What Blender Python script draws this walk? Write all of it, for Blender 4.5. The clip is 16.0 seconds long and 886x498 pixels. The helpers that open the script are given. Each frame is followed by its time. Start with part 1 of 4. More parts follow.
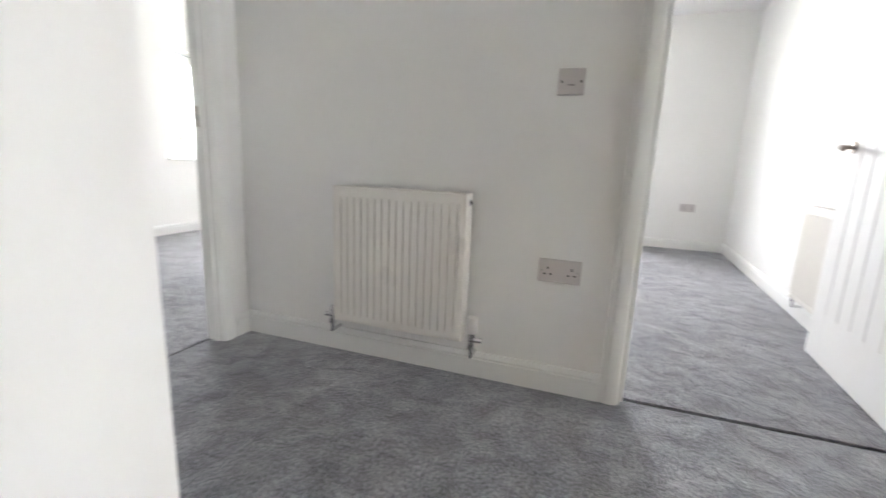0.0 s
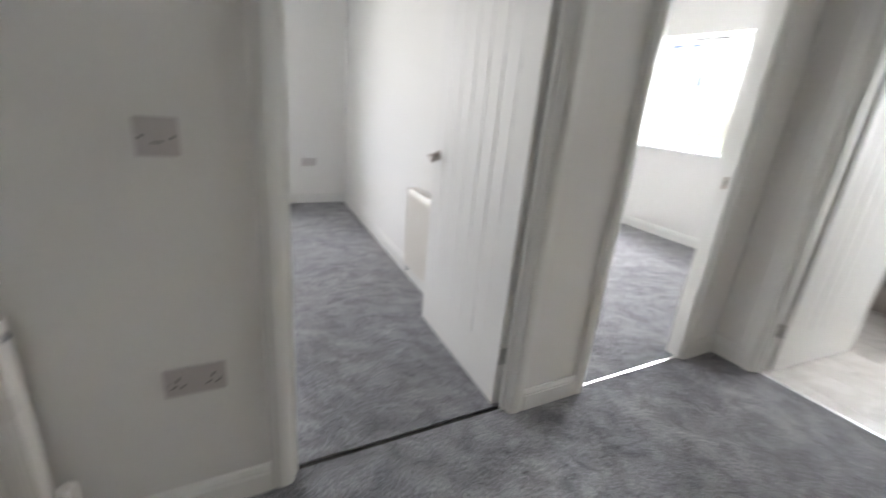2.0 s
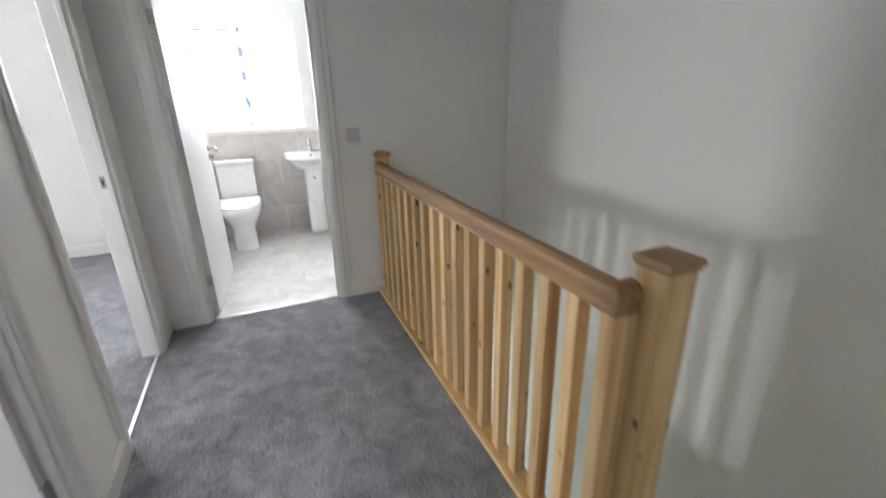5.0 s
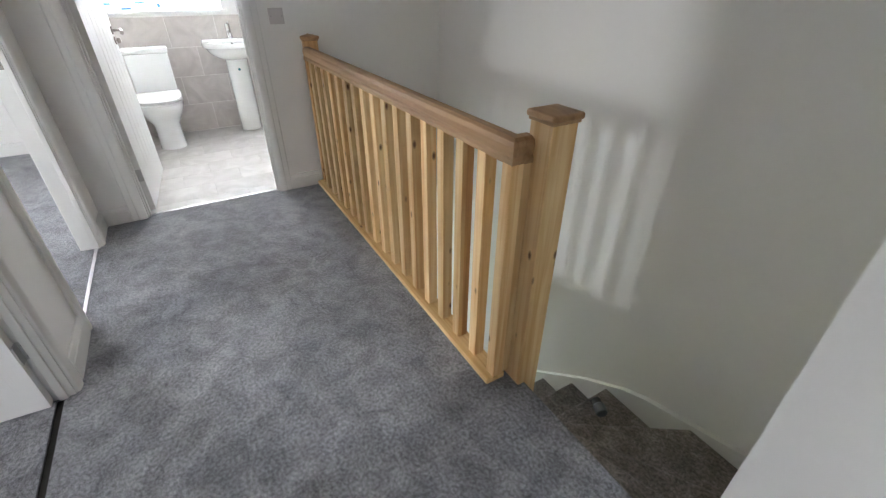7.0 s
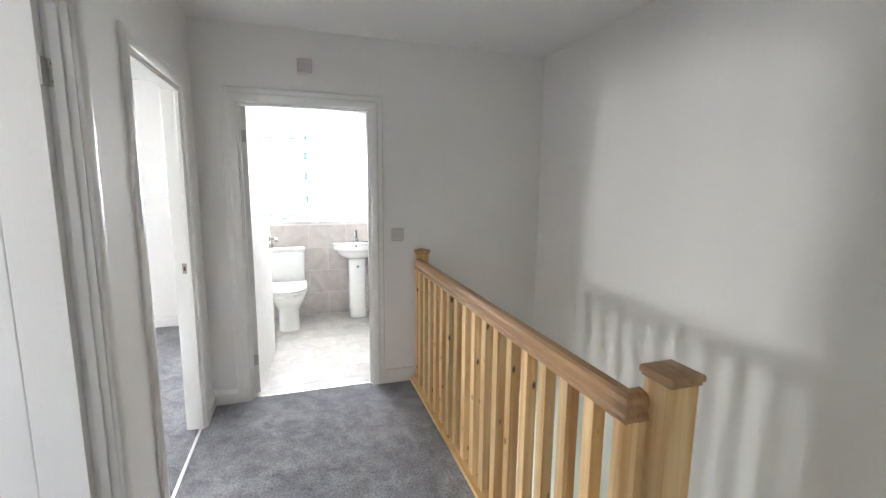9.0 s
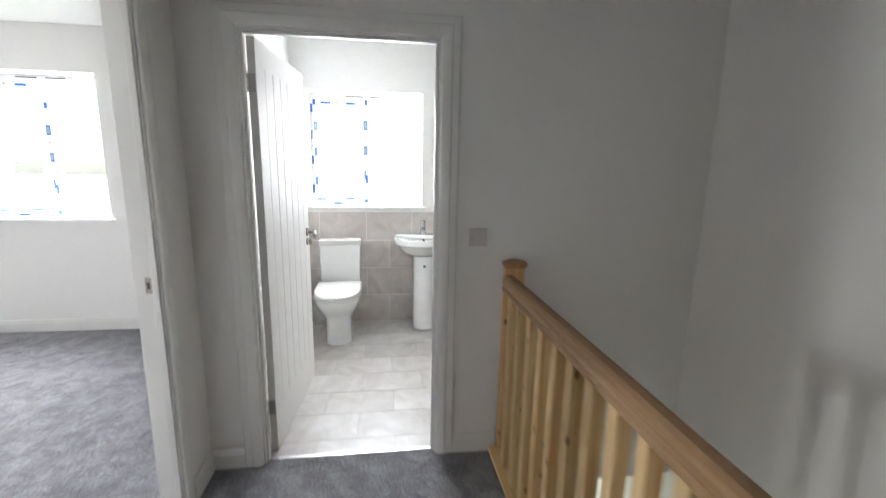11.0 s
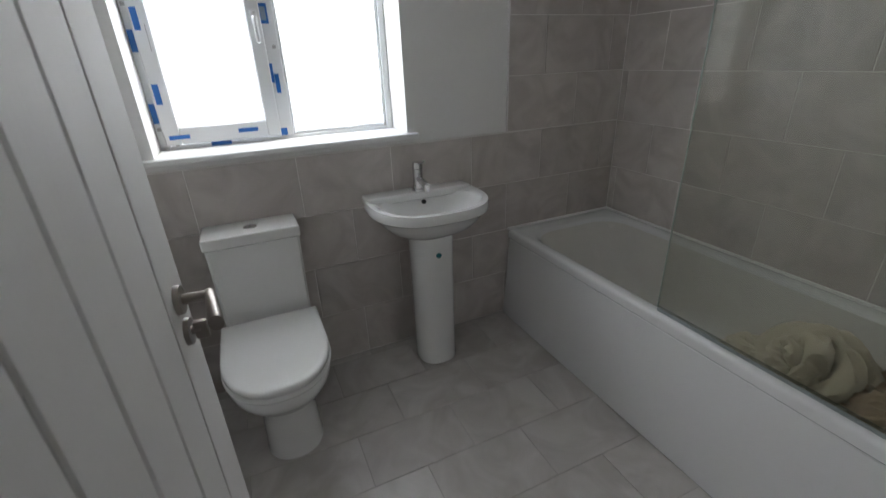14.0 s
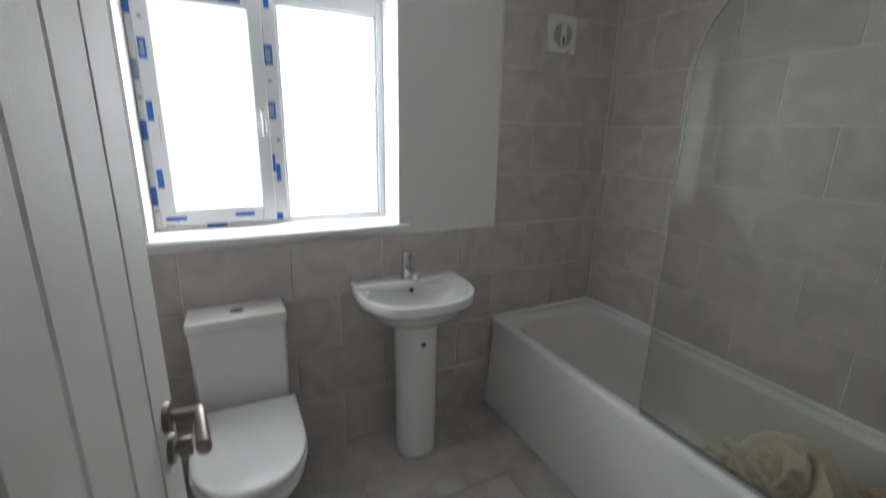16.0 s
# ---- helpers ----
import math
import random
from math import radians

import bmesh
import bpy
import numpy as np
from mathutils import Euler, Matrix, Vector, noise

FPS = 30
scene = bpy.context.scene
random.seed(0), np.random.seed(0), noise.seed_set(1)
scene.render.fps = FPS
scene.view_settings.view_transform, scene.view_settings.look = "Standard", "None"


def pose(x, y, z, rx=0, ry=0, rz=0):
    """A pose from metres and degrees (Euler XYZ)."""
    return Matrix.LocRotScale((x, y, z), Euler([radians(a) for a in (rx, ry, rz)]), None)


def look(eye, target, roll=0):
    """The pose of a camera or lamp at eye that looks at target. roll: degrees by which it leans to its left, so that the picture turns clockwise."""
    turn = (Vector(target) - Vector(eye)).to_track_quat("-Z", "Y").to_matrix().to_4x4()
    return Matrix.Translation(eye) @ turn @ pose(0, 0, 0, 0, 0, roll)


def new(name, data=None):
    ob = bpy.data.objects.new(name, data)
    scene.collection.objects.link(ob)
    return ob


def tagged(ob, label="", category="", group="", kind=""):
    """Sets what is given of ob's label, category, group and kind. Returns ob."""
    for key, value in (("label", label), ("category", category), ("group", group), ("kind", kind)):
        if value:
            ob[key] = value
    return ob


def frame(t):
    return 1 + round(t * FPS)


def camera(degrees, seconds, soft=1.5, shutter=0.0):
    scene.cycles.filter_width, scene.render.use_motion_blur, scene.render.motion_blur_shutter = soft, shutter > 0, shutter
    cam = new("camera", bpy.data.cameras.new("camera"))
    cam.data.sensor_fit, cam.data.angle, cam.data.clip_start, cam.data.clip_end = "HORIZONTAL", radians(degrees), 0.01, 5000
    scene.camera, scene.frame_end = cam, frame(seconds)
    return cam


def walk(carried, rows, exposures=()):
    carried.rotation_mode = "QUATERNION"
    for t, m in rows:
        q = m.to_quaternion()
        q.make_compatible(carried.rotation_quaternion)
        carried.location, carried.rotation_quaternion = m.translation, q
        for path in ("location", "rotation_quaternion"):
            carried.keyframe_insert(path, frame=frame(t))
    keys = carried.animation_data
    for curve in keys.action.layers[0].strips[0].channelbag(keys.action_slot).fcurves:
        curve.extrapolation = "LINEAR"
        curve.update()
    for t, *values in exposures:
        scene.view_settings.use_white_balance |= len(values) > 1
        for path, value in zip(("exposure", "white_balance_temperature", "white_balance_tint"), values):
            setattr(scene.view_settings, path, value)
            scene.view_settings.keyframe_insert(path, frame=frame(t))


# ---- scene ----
cam = camera(91.7, 16.0, soft=1.3, shutter=0.55)
PATH = [
    (0, (1.147, 0.758, 0.838), (0.499, 2.609, 0.446), 2.3),
    (0.5, (1.062, 0.847, 0.898), (0.844, 2.777, 0.421), 2.7),
    (1, (0.992, 0.921, 1.075), (1.218, 2.828, 0.513), 4.1),
    (1.5, (1.025, 1.089, 1.151), (1.525, 2.897, 0.456), 6.0),
    (2, (1.133, 1.157, 1.257), (2.053, 2.806, 0.597), 5.3),
    (2.5, (1.163, 1.224, 1.401), (2.561, 2.539, 0.838), 3.7),
    (3, (1.254, 1.307, 1.401), (2.919, 2.266, 0.846), 3.4),
    (3.5, (1.422, 1.464, 1.403), (3.281, 1.976, 0.871), -1.7),
    (4, (1.285, 1.601, 1.436), (3.222, 1.443, 0.965), -1.5),
    (4.5, (1.043, 1.648, 1.413), (2.868, 1.026, 0.881), -1.2),
    (5, (0.799, 1.653, 1.361), (2.535, 0.931, 0.678), -1.3),
    (5.2, (0.72, 1.655, 1.349), (2.402, 0.922, 0.553), -2.0),
    (7.3, (0.57, 1.705, 1.303), (2.031, 0.848, 0.24), 0.2),
    (7.5, (0.575, 1.713, 1.345), (2.146, 0.858, 0.451), 0.3),
    (8, (0.551, 1.729, 1.459), (2.338, 0.951, 1.009), -1.0),
    (8.5, (0.561, 1.745, 1.492), (2.426, 1.08, 1.21), -0.6),
    (8.7, (0.576, 1.744, 1.484), (2.446, 1.093, 1.204), -0.1),
    (10.8, (1.541, 1.485, 1.426), (3.479, 1.208, 1.015), 1.5),
    (11, (1.706, 1.516, 1.441), (3.65, 1.242, 1.058), 1.1),
    (11.5, (2.194, 1.612, 1.477), (4.149, 1.348, 1.148), 2.0),
    (12, (2.697, 1.687, 1.453), (4.663, 1.44, 1.181), -2.2),
    (12.5, (3.118, 1.79, 1.472), (5.03, 1.289, 1.164), -3.6),
    (13, (3.418, 1.825, 1.481), (5.271, 1.148, 1.152), -2.7),
    (13.5, (3.668, 1.768, 1.438), (5.444, 1.083, 0.823), -4.9),
    (14, (3.719, 1.838, 1.365), (5.393, 1.1, 0.558), -2.3),
    (14.5, (3.719, 1.86, 1.363), (5.357, 1.114, 0.491), -0.4),
    (15, (3.72, 1.866, 1.35), (5.337, 1.084, 0.47), 0.8),
    (15.5, (3.716, 1.854, 1.387), (5.366, 1.055, 0.589), 1.3),
    (16, (3.723, 1.859, 1.478), (5.453, 1.0, 0.959), 1.2),
]
EXPOSURES = [(0.0, 5.36, 6700, 10), (0.5, 5.38, 6700, 10), (1.0, 5.02, 6700, 10), (1.5, 4.6, 6700, 10), (2.0, 4.6, 6700, 10), (2.8, 4.15, 6600, 10), (3.5, 4.3, 6500, 10), (4.0, 4.57, 6500, 10), (5.0, 4.66, 6500, 10), (7.5, 4.86, 6500, 10), (8.5, 5.12, 6560, 10), (11.0, 4.36, 6560, 10), (11.5, 4.06, 6560, 10), (12.0, 3.9, 6600, 10), (12.5, 3.76, 6600, 10), (13.0, 3.17, 6600, 10), (13.5, 2.82, 6600, 10), (14.0, 2.24, 6600, 10), (15.2, 2.24, 6600, 10), (16.0, 2.42, 6600, 10)]
walk(cam, [(t, look(eye, target, roll)) for t, eye, target, roll in PATH], EXPOSURES)
scene.render.film_transparent = False

# ---- world and large lights ----
world = bpy.data.worlds.new("overcast_sky")
scene.world = world
world.use_nodes = True
wn = world.node_tree.nodes
sky = wn.new("ShaderNodeTexSky")
sky.sky_type = "NISHITA"
sky.sun_disc = False
sky.sun_elevation, sky.sun_rotation = radians(50), radians(200)
sky.dust_density = 4.0
world.node_tree.links.new(sky.outputs[0], wn["Background"].inputs[0])
wn["Background"].inputs[1].default_value = 0.15

sun_data = bpy.data.lights.new("sun", "SUN")
sun_data.energy, sun_data.angle, sun_data.color = 0.8, radians(20), (1.0, 0.96, 0.9)
sun = new("sun", sun_data)
sun.matrix_world = look((0, 0, 20), (-4, 11, 0))


def area_light(name, at, to, wide, high, watts, color=(0.985, 0.972, 1.0)):
    d = bpy.data.lights.new(name, "AREA")
    d.shape, d.size, d.size_y, d.energy, d.color = "RECTANGLE", wide, high, watts, color
    o = new(name, d)
    o.matrix_world = look(at, to)
    return o


area_light("sky_light_bathroom", (5.96, 1.64, 1.72), (5.0, 1.64, 1.15), 1.3, 1.2, 4.2)
area_light("sky_light_rear_bedroom", (6.34, 4.23, 1.85), (5.3, 4.23, 1.2), 1.5, 1.5, 21)
area_light("sky_light_side_bedroom", (0.72, 6.45, 1.75), (0.87, 5.45, 1.22), 0.52, 1.0, 5.2)
area_light("sky_light_front_bedroom", (-3.41, 4.55, 1.5), (-2.6, 4.3, 1.0), 1.4, 1.4, 8)
# unseen warm fill lamp, added to lift the stairs and stairwell wall
area_light("fill_light_lower_hall", (4.85, 0.42, -1.35), (2.4, 0.3, -0.7), 0.75, 1.5, 0.6, (1.0, 0.92, 0.84))

# ---- materials ----


def material(name, color, rough=0.5, metal=0.0, vary=0.06, scale=4.0, fine=60.0, bump=0.05, bump_scale=150.0, tint=None, coat=0.0, sheen=0.0, grain=None):
    m = bpy.data.materials.new(name)
    m.use_nodes = True
    n, l = m.node_tree.nodes, m.node_tree.links
    b = n["Principled BSDF"]
    tc = n.new("ShaderNodeTexCoord")
    big, small = n.new("ShaderNodeTexNoise"), n.new("ShaderNodeTexNoise")
    big.inputs["Scale"].default_value, small.inputs["Scale"].default_value = scale, fine
    big.inputs["Detail"].default_value, small.inputs["Detail"].default_value = 4, 3
    for t in (big, small):
        l.new(tc.outputs["Object"], t.inputs["Vector"])
    ramp = n.new("ShaderNodeMix")
    ramp.data_type = "RGBA"
    lo = [c * (1 - vary) for c in color]
    hi = [min(1, c * (1 + vary)) for c in (tint or color)]
    ramp.inputs[6].default_value, ramp.inputs[7].default_value = (*lo, 1), (*hi, 1)
    mixed = n.new("ShaderNodeMath")
    mixed.operation = "MULTIPLY_ADD"
    l.new(small.outputs["Fac"], mixed.inputs[0])
    mixed.inputs[1].default_value = 0.4
    half = n.new("ShaderNodeMath")
    half.operation = "MULTIPLY"
    half.inputs[1].default_value = 0.6
    l.new(big.outputs["Fac"], half.inputs[0])
    l.new(half.outputs[0], mixed.inputs[2])
    l.new(mixed.outputs[0], ramp.inputs[0])
    l.new(ramp.outputs[2], b.inputs["Base Color"])
    rr = n.new("ShaderNodeMapRange")
    rr.inputs[3].default_value, rr.inputs[4].default_value = max(0.02, rough - 0.08), min(1, rough + 0.08)
    l.new(big.outputs["Fac"], rr.inputs[0])
    l.new(rr.outputs[0], b.inputs["Roughness"])
    b.inputs["Metallic"].default_value = metal
    b.inputs["Coat Weight"].default_value = coat
    b.inputs["Sheen Weight"].default_value = sheen
    if bump:
        bn, bt = n.new("ShaderNodeBump"), n.new("ShaderNodeTexNoise")
        bt.inputs["Scale"].default_value, bt.inputs["Detail"].default_value = bump_scale, 3
        if grain:
            gm = n.new("ShaderNodeMapping")
            gm.inputs["Scale"].default_value = grain
            l.new(tc.outputs["Object"], gm.inputs[0])
            l.new(gm.outputs[0], bt.inputs["Vector"])
            bt.inputs["Distortion"].default_value = 0.4
        else:
            l.new(tc.outputs["Object"], bt.inputs["Vector"])
        l.new(bt.outputs["Fac"], bn.inputs["Height"])
        bn.inputs["Strength"].default_value, bn.inputs["Distance"].default_value = min(1, bump), 0.004
        l.new(bn.outputs[0], b.inputs["Normal"])
    return m


def carpet_material(name, low, high):
    m = bpy.data.materials.new(name)
    m.use_nodes = True
    n, l = m.node_tree.nodes, m.node_tree.links
    b = n["Principled BSDF"]
    tc = n.new("ShaderNodeTexCoord")
    brushed, patch, tufts, fibre = (n.new("ShaderNodeTexNoise") for _ in range(4))
    for t, sc, d in ((brushed, 2.8, 3), (patch, 10, 3), (tufts, 88, 4), (fibre, 420, 2)):
        t.inputs["Scale"].default_value, t.inputs["Detail"].default_value = sc, d
        l.new(tc.outputs["Object"], t.inputs["Vector"])
    brushed.inputs["Distortion"].default_value, patch.inputs["Distortion"].default_value = 0.8, 0.5
    a = n.new("ShaderNodeValToRGB")
    a.color_ramp.elements[0].position, a.color_ramp.elements[0].color = 0.36, (*low, 1)
    a.color_ramp.elements[1].position, a.color_ramp.elements[1].color = 0.62, (*high, 1)
    l.new(brushed.outputs["Fac"], a.inputs[0])
    last = a.outputs[0]
    for src, p0, p1, c0, c1 in ((patch, 0.36, 0.64, 0.72, 1.18), (tufts, 0.34, 0.66, 0.56, 1.32), (fibre, 0.34, 0.68, 0.5, 1.42)):
        k = n.new("ShaderNodeValToRGB")
        k.color_ramp.elements[0].position, k.color_ramp.elements[0].color = p0, (c0, c0, c0, 1)
        k.color_ramp.elements[1].position, k.color_ramp.elements[1].color = p1, (c1, c1, c1, 1)
        l.new(src.outputs["Fac"], k.inputs[0])
        mx = n.new("ShaderNodeMix")
        mx.data_type, mx.blend_type = "RGBA", "MULTIPLY"
        mx.inputs[0].default_value = 1
        l.new(last, mx.inputs[6])
        l.new(k.outputs[0], mx.inputs[7])
        last = mx.outputs[2]
    l.new(last, b.inputs["Base Color"])
    b.inputs["Roughness"].default_value = 0.95
    b.inputs["Specular IOR Level"].default_value = 0.15
    b.inputs["Sheen Weight"].default_value = 0.45
    add = n.new("ShaderNodeMath")
    l.new(tufts.outputs["Fac"], add.inputs[0])
    l.new(fibre.outputs["Fac"], add.inputs[1])
    lay = n.new("ShaderNodeBump")
    lay.inputs["Strength"].default_value, lay.inputs["Distance"].default_value = 0.6, 0.035
    l.new(patch.outputs["Fac"], lay.inputs["Height"])
    bn = n.new("ShaderNodeBump")
    l.new(lay.outputs[0], bn.inputs["Normal"])
    bn.inputs["Strength"].default_value, bn.inputs["Distance"].default_value = 0.8, 0.005
    l.new(add.outputs[0], bn.inputs["Height"])
    l.new(bn.outputs[0], b.inputs["Normal"])
    return m


def pine_material(name, light, dark, knots=True, along=2):
    """Planed softwood: grain lines along one local axis, with dark knots; each piece takes its own tone."""
    m = bpy.data.materials.new(name)
    m.use_nodes = True
    n, l = m.node_tree.nodes, m.node_tree.links
    b = n["Principled BSDF"]
    tc, info = n.new("ShaderNodeTexCoord"), n.new("ShaderNodeObjectInfo")
    shift = n.new("ShaderNodeVectorMath")
    shift.operation = "MULTIPLY_ADD"
    mp = n.new("ShaderNodeCombineXYZ")
    for i in range(3):
        l.new(info.outputs["Random"], mp.inputs[i])
    l.new(mp.outputs[0], shift.inputs[0])
    shift.inputs[1].default_value = (7, 9, 13)
    l.new(tc.outputs["Object"], shift.inputs[2])
    stretch = n.new("ShaderNodeMapping")
    stretch.inputs["Scale"].default_value = [1.6 if i == along else 42 for i in range(3)]
    l.new(shift.outputs[0], stretch.inputs[0])
    g = n.new("ShaderNodeTexNoise")
    g.inputs["Scale"].default_value, g.inputs["Detail"].default_value, g.inputs["Distortion"].default_value = 1.0, 4, 0.5
    l.new(stretch.outputs[0], g.inputs["Vector"])
    r = n.new("ShaderNodeValToRGB")
    r.color_ramp.elements[0].position, r.color_ramp.elements[0].color = 0.33, (*dark, 1)
    r.color_ramp.elements[1].position, r.color_ramp.elements[1].color = 0.6, (*light, 1)
    l.new(g.outputs["Fac"], r.inputs[0])
    last = r.outputs[0]
    hs = n.new("ShaderNodeHueSaturation")
    mr = n.new("ShaderNodeMapRange")
    mr.inputs[3].default_value, mr.inputs[4].default_value = 0.84, 1.08
    l.new(info.outputs["Random"], mr.inputs[0])
    l.new(mr.outputs[0], hs.inputs["Value"])
    l.new(last, hs.inputs["Color"])
    last = hs.outputs[0]
    if knots:
        km = n.new("ShaderNodeMapping")
        km.inputs["Scale"].default_value = [7.0 if i == along else 15 for i in range(3)]
        l.new(shift.outputs[0], km.inputs[0])
        v = n.new("ShaderNodeTexVoronoi")
        v.inputs["Scale"].default_value = 1.0
        l.new(km.outputs[0], v.inputs["Vector"])
        kr = n.new("ShaderNodeValToRGB")
        kr.color_ramp.elements[0].position, kr.color_ramp.elements[0].color = 0.055, (1, 1, 1, 1)
        kr.color_ramp.elements[1].position, kr.color_ramp.elements[1].color = 0.15, (0, 0, 0, 1)
        l.new(v.outputs["Distance"], kr.inputs[0])
        mx = n.new("ShaderNodeMix")
        mx.data_type = "RGBA"
        l.new(kr.outputs[0], mx.inputs[0])
        l.new(last, mx.inputs[6])
        mx.inputs[7].default_value = (0.15, 0.062, 0.02, 1)
        last = mx.outputs[2]
    l.new(last, b.inputs["Base Color"])
    b.inputs["Roughness"].default_value = 0.5
    bn = n.new("ShaderNodeBump")
    bn.inputs["Strength"].default_value, bn.inputs["Distance"].default_value = 0.15, 0.002
    l.new(g.outputs["Fac"], bn.inputs["Height"])
    l.new(bn.outputs[0], b.inputs["Normal"])
    return m


def tile_material(name, base, cloud, gloss=(0.32, 0.5)):
    """Matt stone-effect ceramic: soft clouds and veins, each tile its own piece of the pattern."""
    m = bpy.data.materials.new(name)
    m.use_nodes = True
    n, l = m.node_tree.nodes, m.node_tree.links
    b = n["Principled BSDF"]
    geo, info = n.new("ShaderNodeNewGeometry"), n.new("ShaderNodeObjectInfo")
    mp = n.new("ShaderNodeCombineXYZ")
    for i in range(3):
        l.new(info.outputs["Random"], mp.inputs[i])
    shift = n.new("ShaderNodeVectorMath")
    shift.operation = "MULTIPLY_ADD"
    shift.inputs[1].default_value = (11, 17, 5)
    l.new(mp.outputs[0], shift.inputs[0])
    l.new(geo.outputs["Position"], shift.inputs[2])
    c, f = n.new("ShaderNodeTexNoise"), n.new("ShaderNodeTexNoise")
    c.inputs["Scale"].default_value, c.inputs["Detail"].default_value, c.inputs["Distortion"].default_value = 4.5, 6, 1.6
    f.inputs["Scale"].default_value, f.inputs["Detail"].default_value = 120, 2
    for t in (c, f):
        l.new(shift.outputs[0], t.inputs["Vector"])
    r = n.new("ShaderNodeValToRGB")
    r.color_ramp.elements[0].position, r.color_ramp.elements[0].color = 0.34, (*base, 1)
    r.color_ramp.elements[1].position, r.color_ramp.elements[1].color = 0.66, (*cloud, 1)
    l.new(c.outputs["Fac"], r.inputs[0])
    hs = n.new("ShaderNodeHueSaturation")
    mr = n.new("ShaderNodeMapRange")
    mr.inputs[3].default_value, mr.inputs[4].default_value = 0.94, 1.05
    l.new(info.outputs["Random"], mr.inputs[0])
    l.new(mr.outputs[0], hs.inputs["Value"])
    l.new(r.outputs[0], hs.inputs["Color"])
    l.new(hs.outputs[0], b.inputs["Base Color"])
    rr = n.new("ShaderNodeMapRange")
    rr.inputs[3].default_value, rr.inputs[4].default_value = gloss
    l.new(c.outputs["Fac"], rr.inputs[0])
    l.new(rr.outputs[0], b.inputs["Roughness"])
    bn = n.new("ShaderNodeBump")
    bn.inputs["Strength"].default_value, bn.inputs["Distance"].default_value = 0.08, 0.002
    l.new(f.outputs["Fac"], bn.inputs["Height"])
    l.new(bn.outputs[0], b.inputs["Normal"])
    return m


def clear_material(name, tint, rough=0.0, gloss=0.7, least=0.045):
    """Thin glass that lets light straight through, with a mirror gloss on top."""
    m = bpy.data.materials.new(name)
    m.use_nodes = True
    n, l = m.node_tree.nodes, m.node_tree.links
    out = n["Material Output"]
    n.remove(n["Principled BSDF"])
    t, g, f, mx = n.new("ShaderNodeBsdfTransparent"), n.new("ShaderNodeBsdfGlossy"), n.new("ShaderNodeLayerWeight"), n.new("ShaderNodeMixShader")
    t.inputs[0].default_value = (*tint, 1)
    g.inputs["Roughness"].default_value = rough
    p, q = n.new("ShaderNodeMath"), n.new("ShaderNodeMath")
    p.operation, q.operation = "POWER", "MULTIPLY_ADD"
    l.new(f.outputs["Facing"], p.inputs[0])
    p.inputs[1].default_value = 4.0
    l.new(p.outputs[0], q.inputs[0])
    q.inputs[1].default_value, q.inputs[2].default_value = gloss, least
    l.new(q.outputs[0], mx.inputs[0])
    l.new(t.outputs[0], mx.inputs[1])
    l.new(g.outputs[0], mx.inputs[2])
    l.new(mx.outputs[0], out.inputs[0])
    return m


def frosted_material():
    """Obscured window glass: scatters the daylight behind it."""
    m = bpy.data.materials.new("frosted_glass")
    m.use_nodes = True
    n, l = m.node_tree.nodes, m.node_tree.links
    out = n["Material Output"]
    n.remove(n["Principled BSDF"])
    t, s, mx = n.new("ShaderNodeBsdfTranslucent"), n.new("ShaderNodeBsdfTransparent"), n.new("ShaderNodeMixShader")
    t.inputs[0].default_value = (0.92, 0.94, 0.95, 1)
    mx.inputs[0].default_value = 0.12
    l.new(t.outputs[0], mx.inputs[1])
    l.new(s.outputs[0], mx.inputs[2])
    l.new(mx.outputs[0], out.inputs[0])
    return m


FROSTED = frosted_material()
PAINT = material("white_wall_paint", (0.85, 0.843, 0.825), 0.75, vary=0.025, scale=1.3, fine=35, bump=0.06, bump_scale=220)
CEIL = material("white_ceiling_paint", (0.87, 0.87, 0.86), 0.85, vary=0.02, scale=1.5, bump=0.05, bump_scale=200)
GLOSS = material("white_satin_woodwork", (0.82, 0.82, 0.80), 0.32, vary=0.02, scale=3, bump=0.03, bump_scale=90)
DOORPAINT = material("white_grained_door_paint", (0.82, 0.815, 0.80), 0.58, vary=0.03, scale=3, bump=0.14, bump_scale=1.0, grain=(300, 300, 11))
RADWHITE = material("white_radiator_enamel", (0.84, 0.81, 0.76), 0.3, vary=0.015, bump=0.0)
PLASTIC = material("white_plastic", (0.80, 0.78, 0.77), 0.35, vary=0.02, bump=0.0)
PLATE = material("off_white_plate_plastic", (0.60, 0.565, 0.56), 0.35, vary=0.02, bump=0.0)
UPVC = material("white_upvc", (0.82, 0.83, 0.84), 0.3, vary=0.02, bump=0.0)
SILLPAINT = material("white_sill_paint", (0.89, 0.89, 0.88), 0.5, vary=0.02, bump=0.02)
SEATWHITE = material("white_seat_plastic", (0.83, 0.83, 0.82), 0.1, vary=0.01, bump=0.0)
CHINA = material("white_glazed_china", (0.84, 0.84, 0.83), 0.08, vary=0.01, bump=0.0, coat=0.6)
# bath acrylic lowered in colour to carry the shade inside the tub
TUBSHADE = material("shaded_bath_acrylic", (0.74, 0.722, 0.68), 0.24, vary=0.06, scale=5, bump=0.02, coat=0.2)
ACRYLIC = material("white_bath_acrylic", (0.80, 0.80, 0.80), 0.16, vary=0.01, bump=0.0, coat=0.3)
CHROME = material("polished_chrome", (0.66, 0.66, 0.67), 0.06, 1.0, vary=0.03, bump=0.0)
SATIN = material("satin_nickel", (0.36, 0.32, 0.29), 0.3, 1.0, vary=0.06, bump=0.02)
STEEL = material("dull_steel_hinge", (0.58, 0.58, 0.57), 0.45, 1.0, vary=0.1, bump=0.02)
STRIP = material("bright_aluminium_strip", (0.85, 0.85, 0.86), 0.25, 1.0, vary=0.05, bump=0.02)
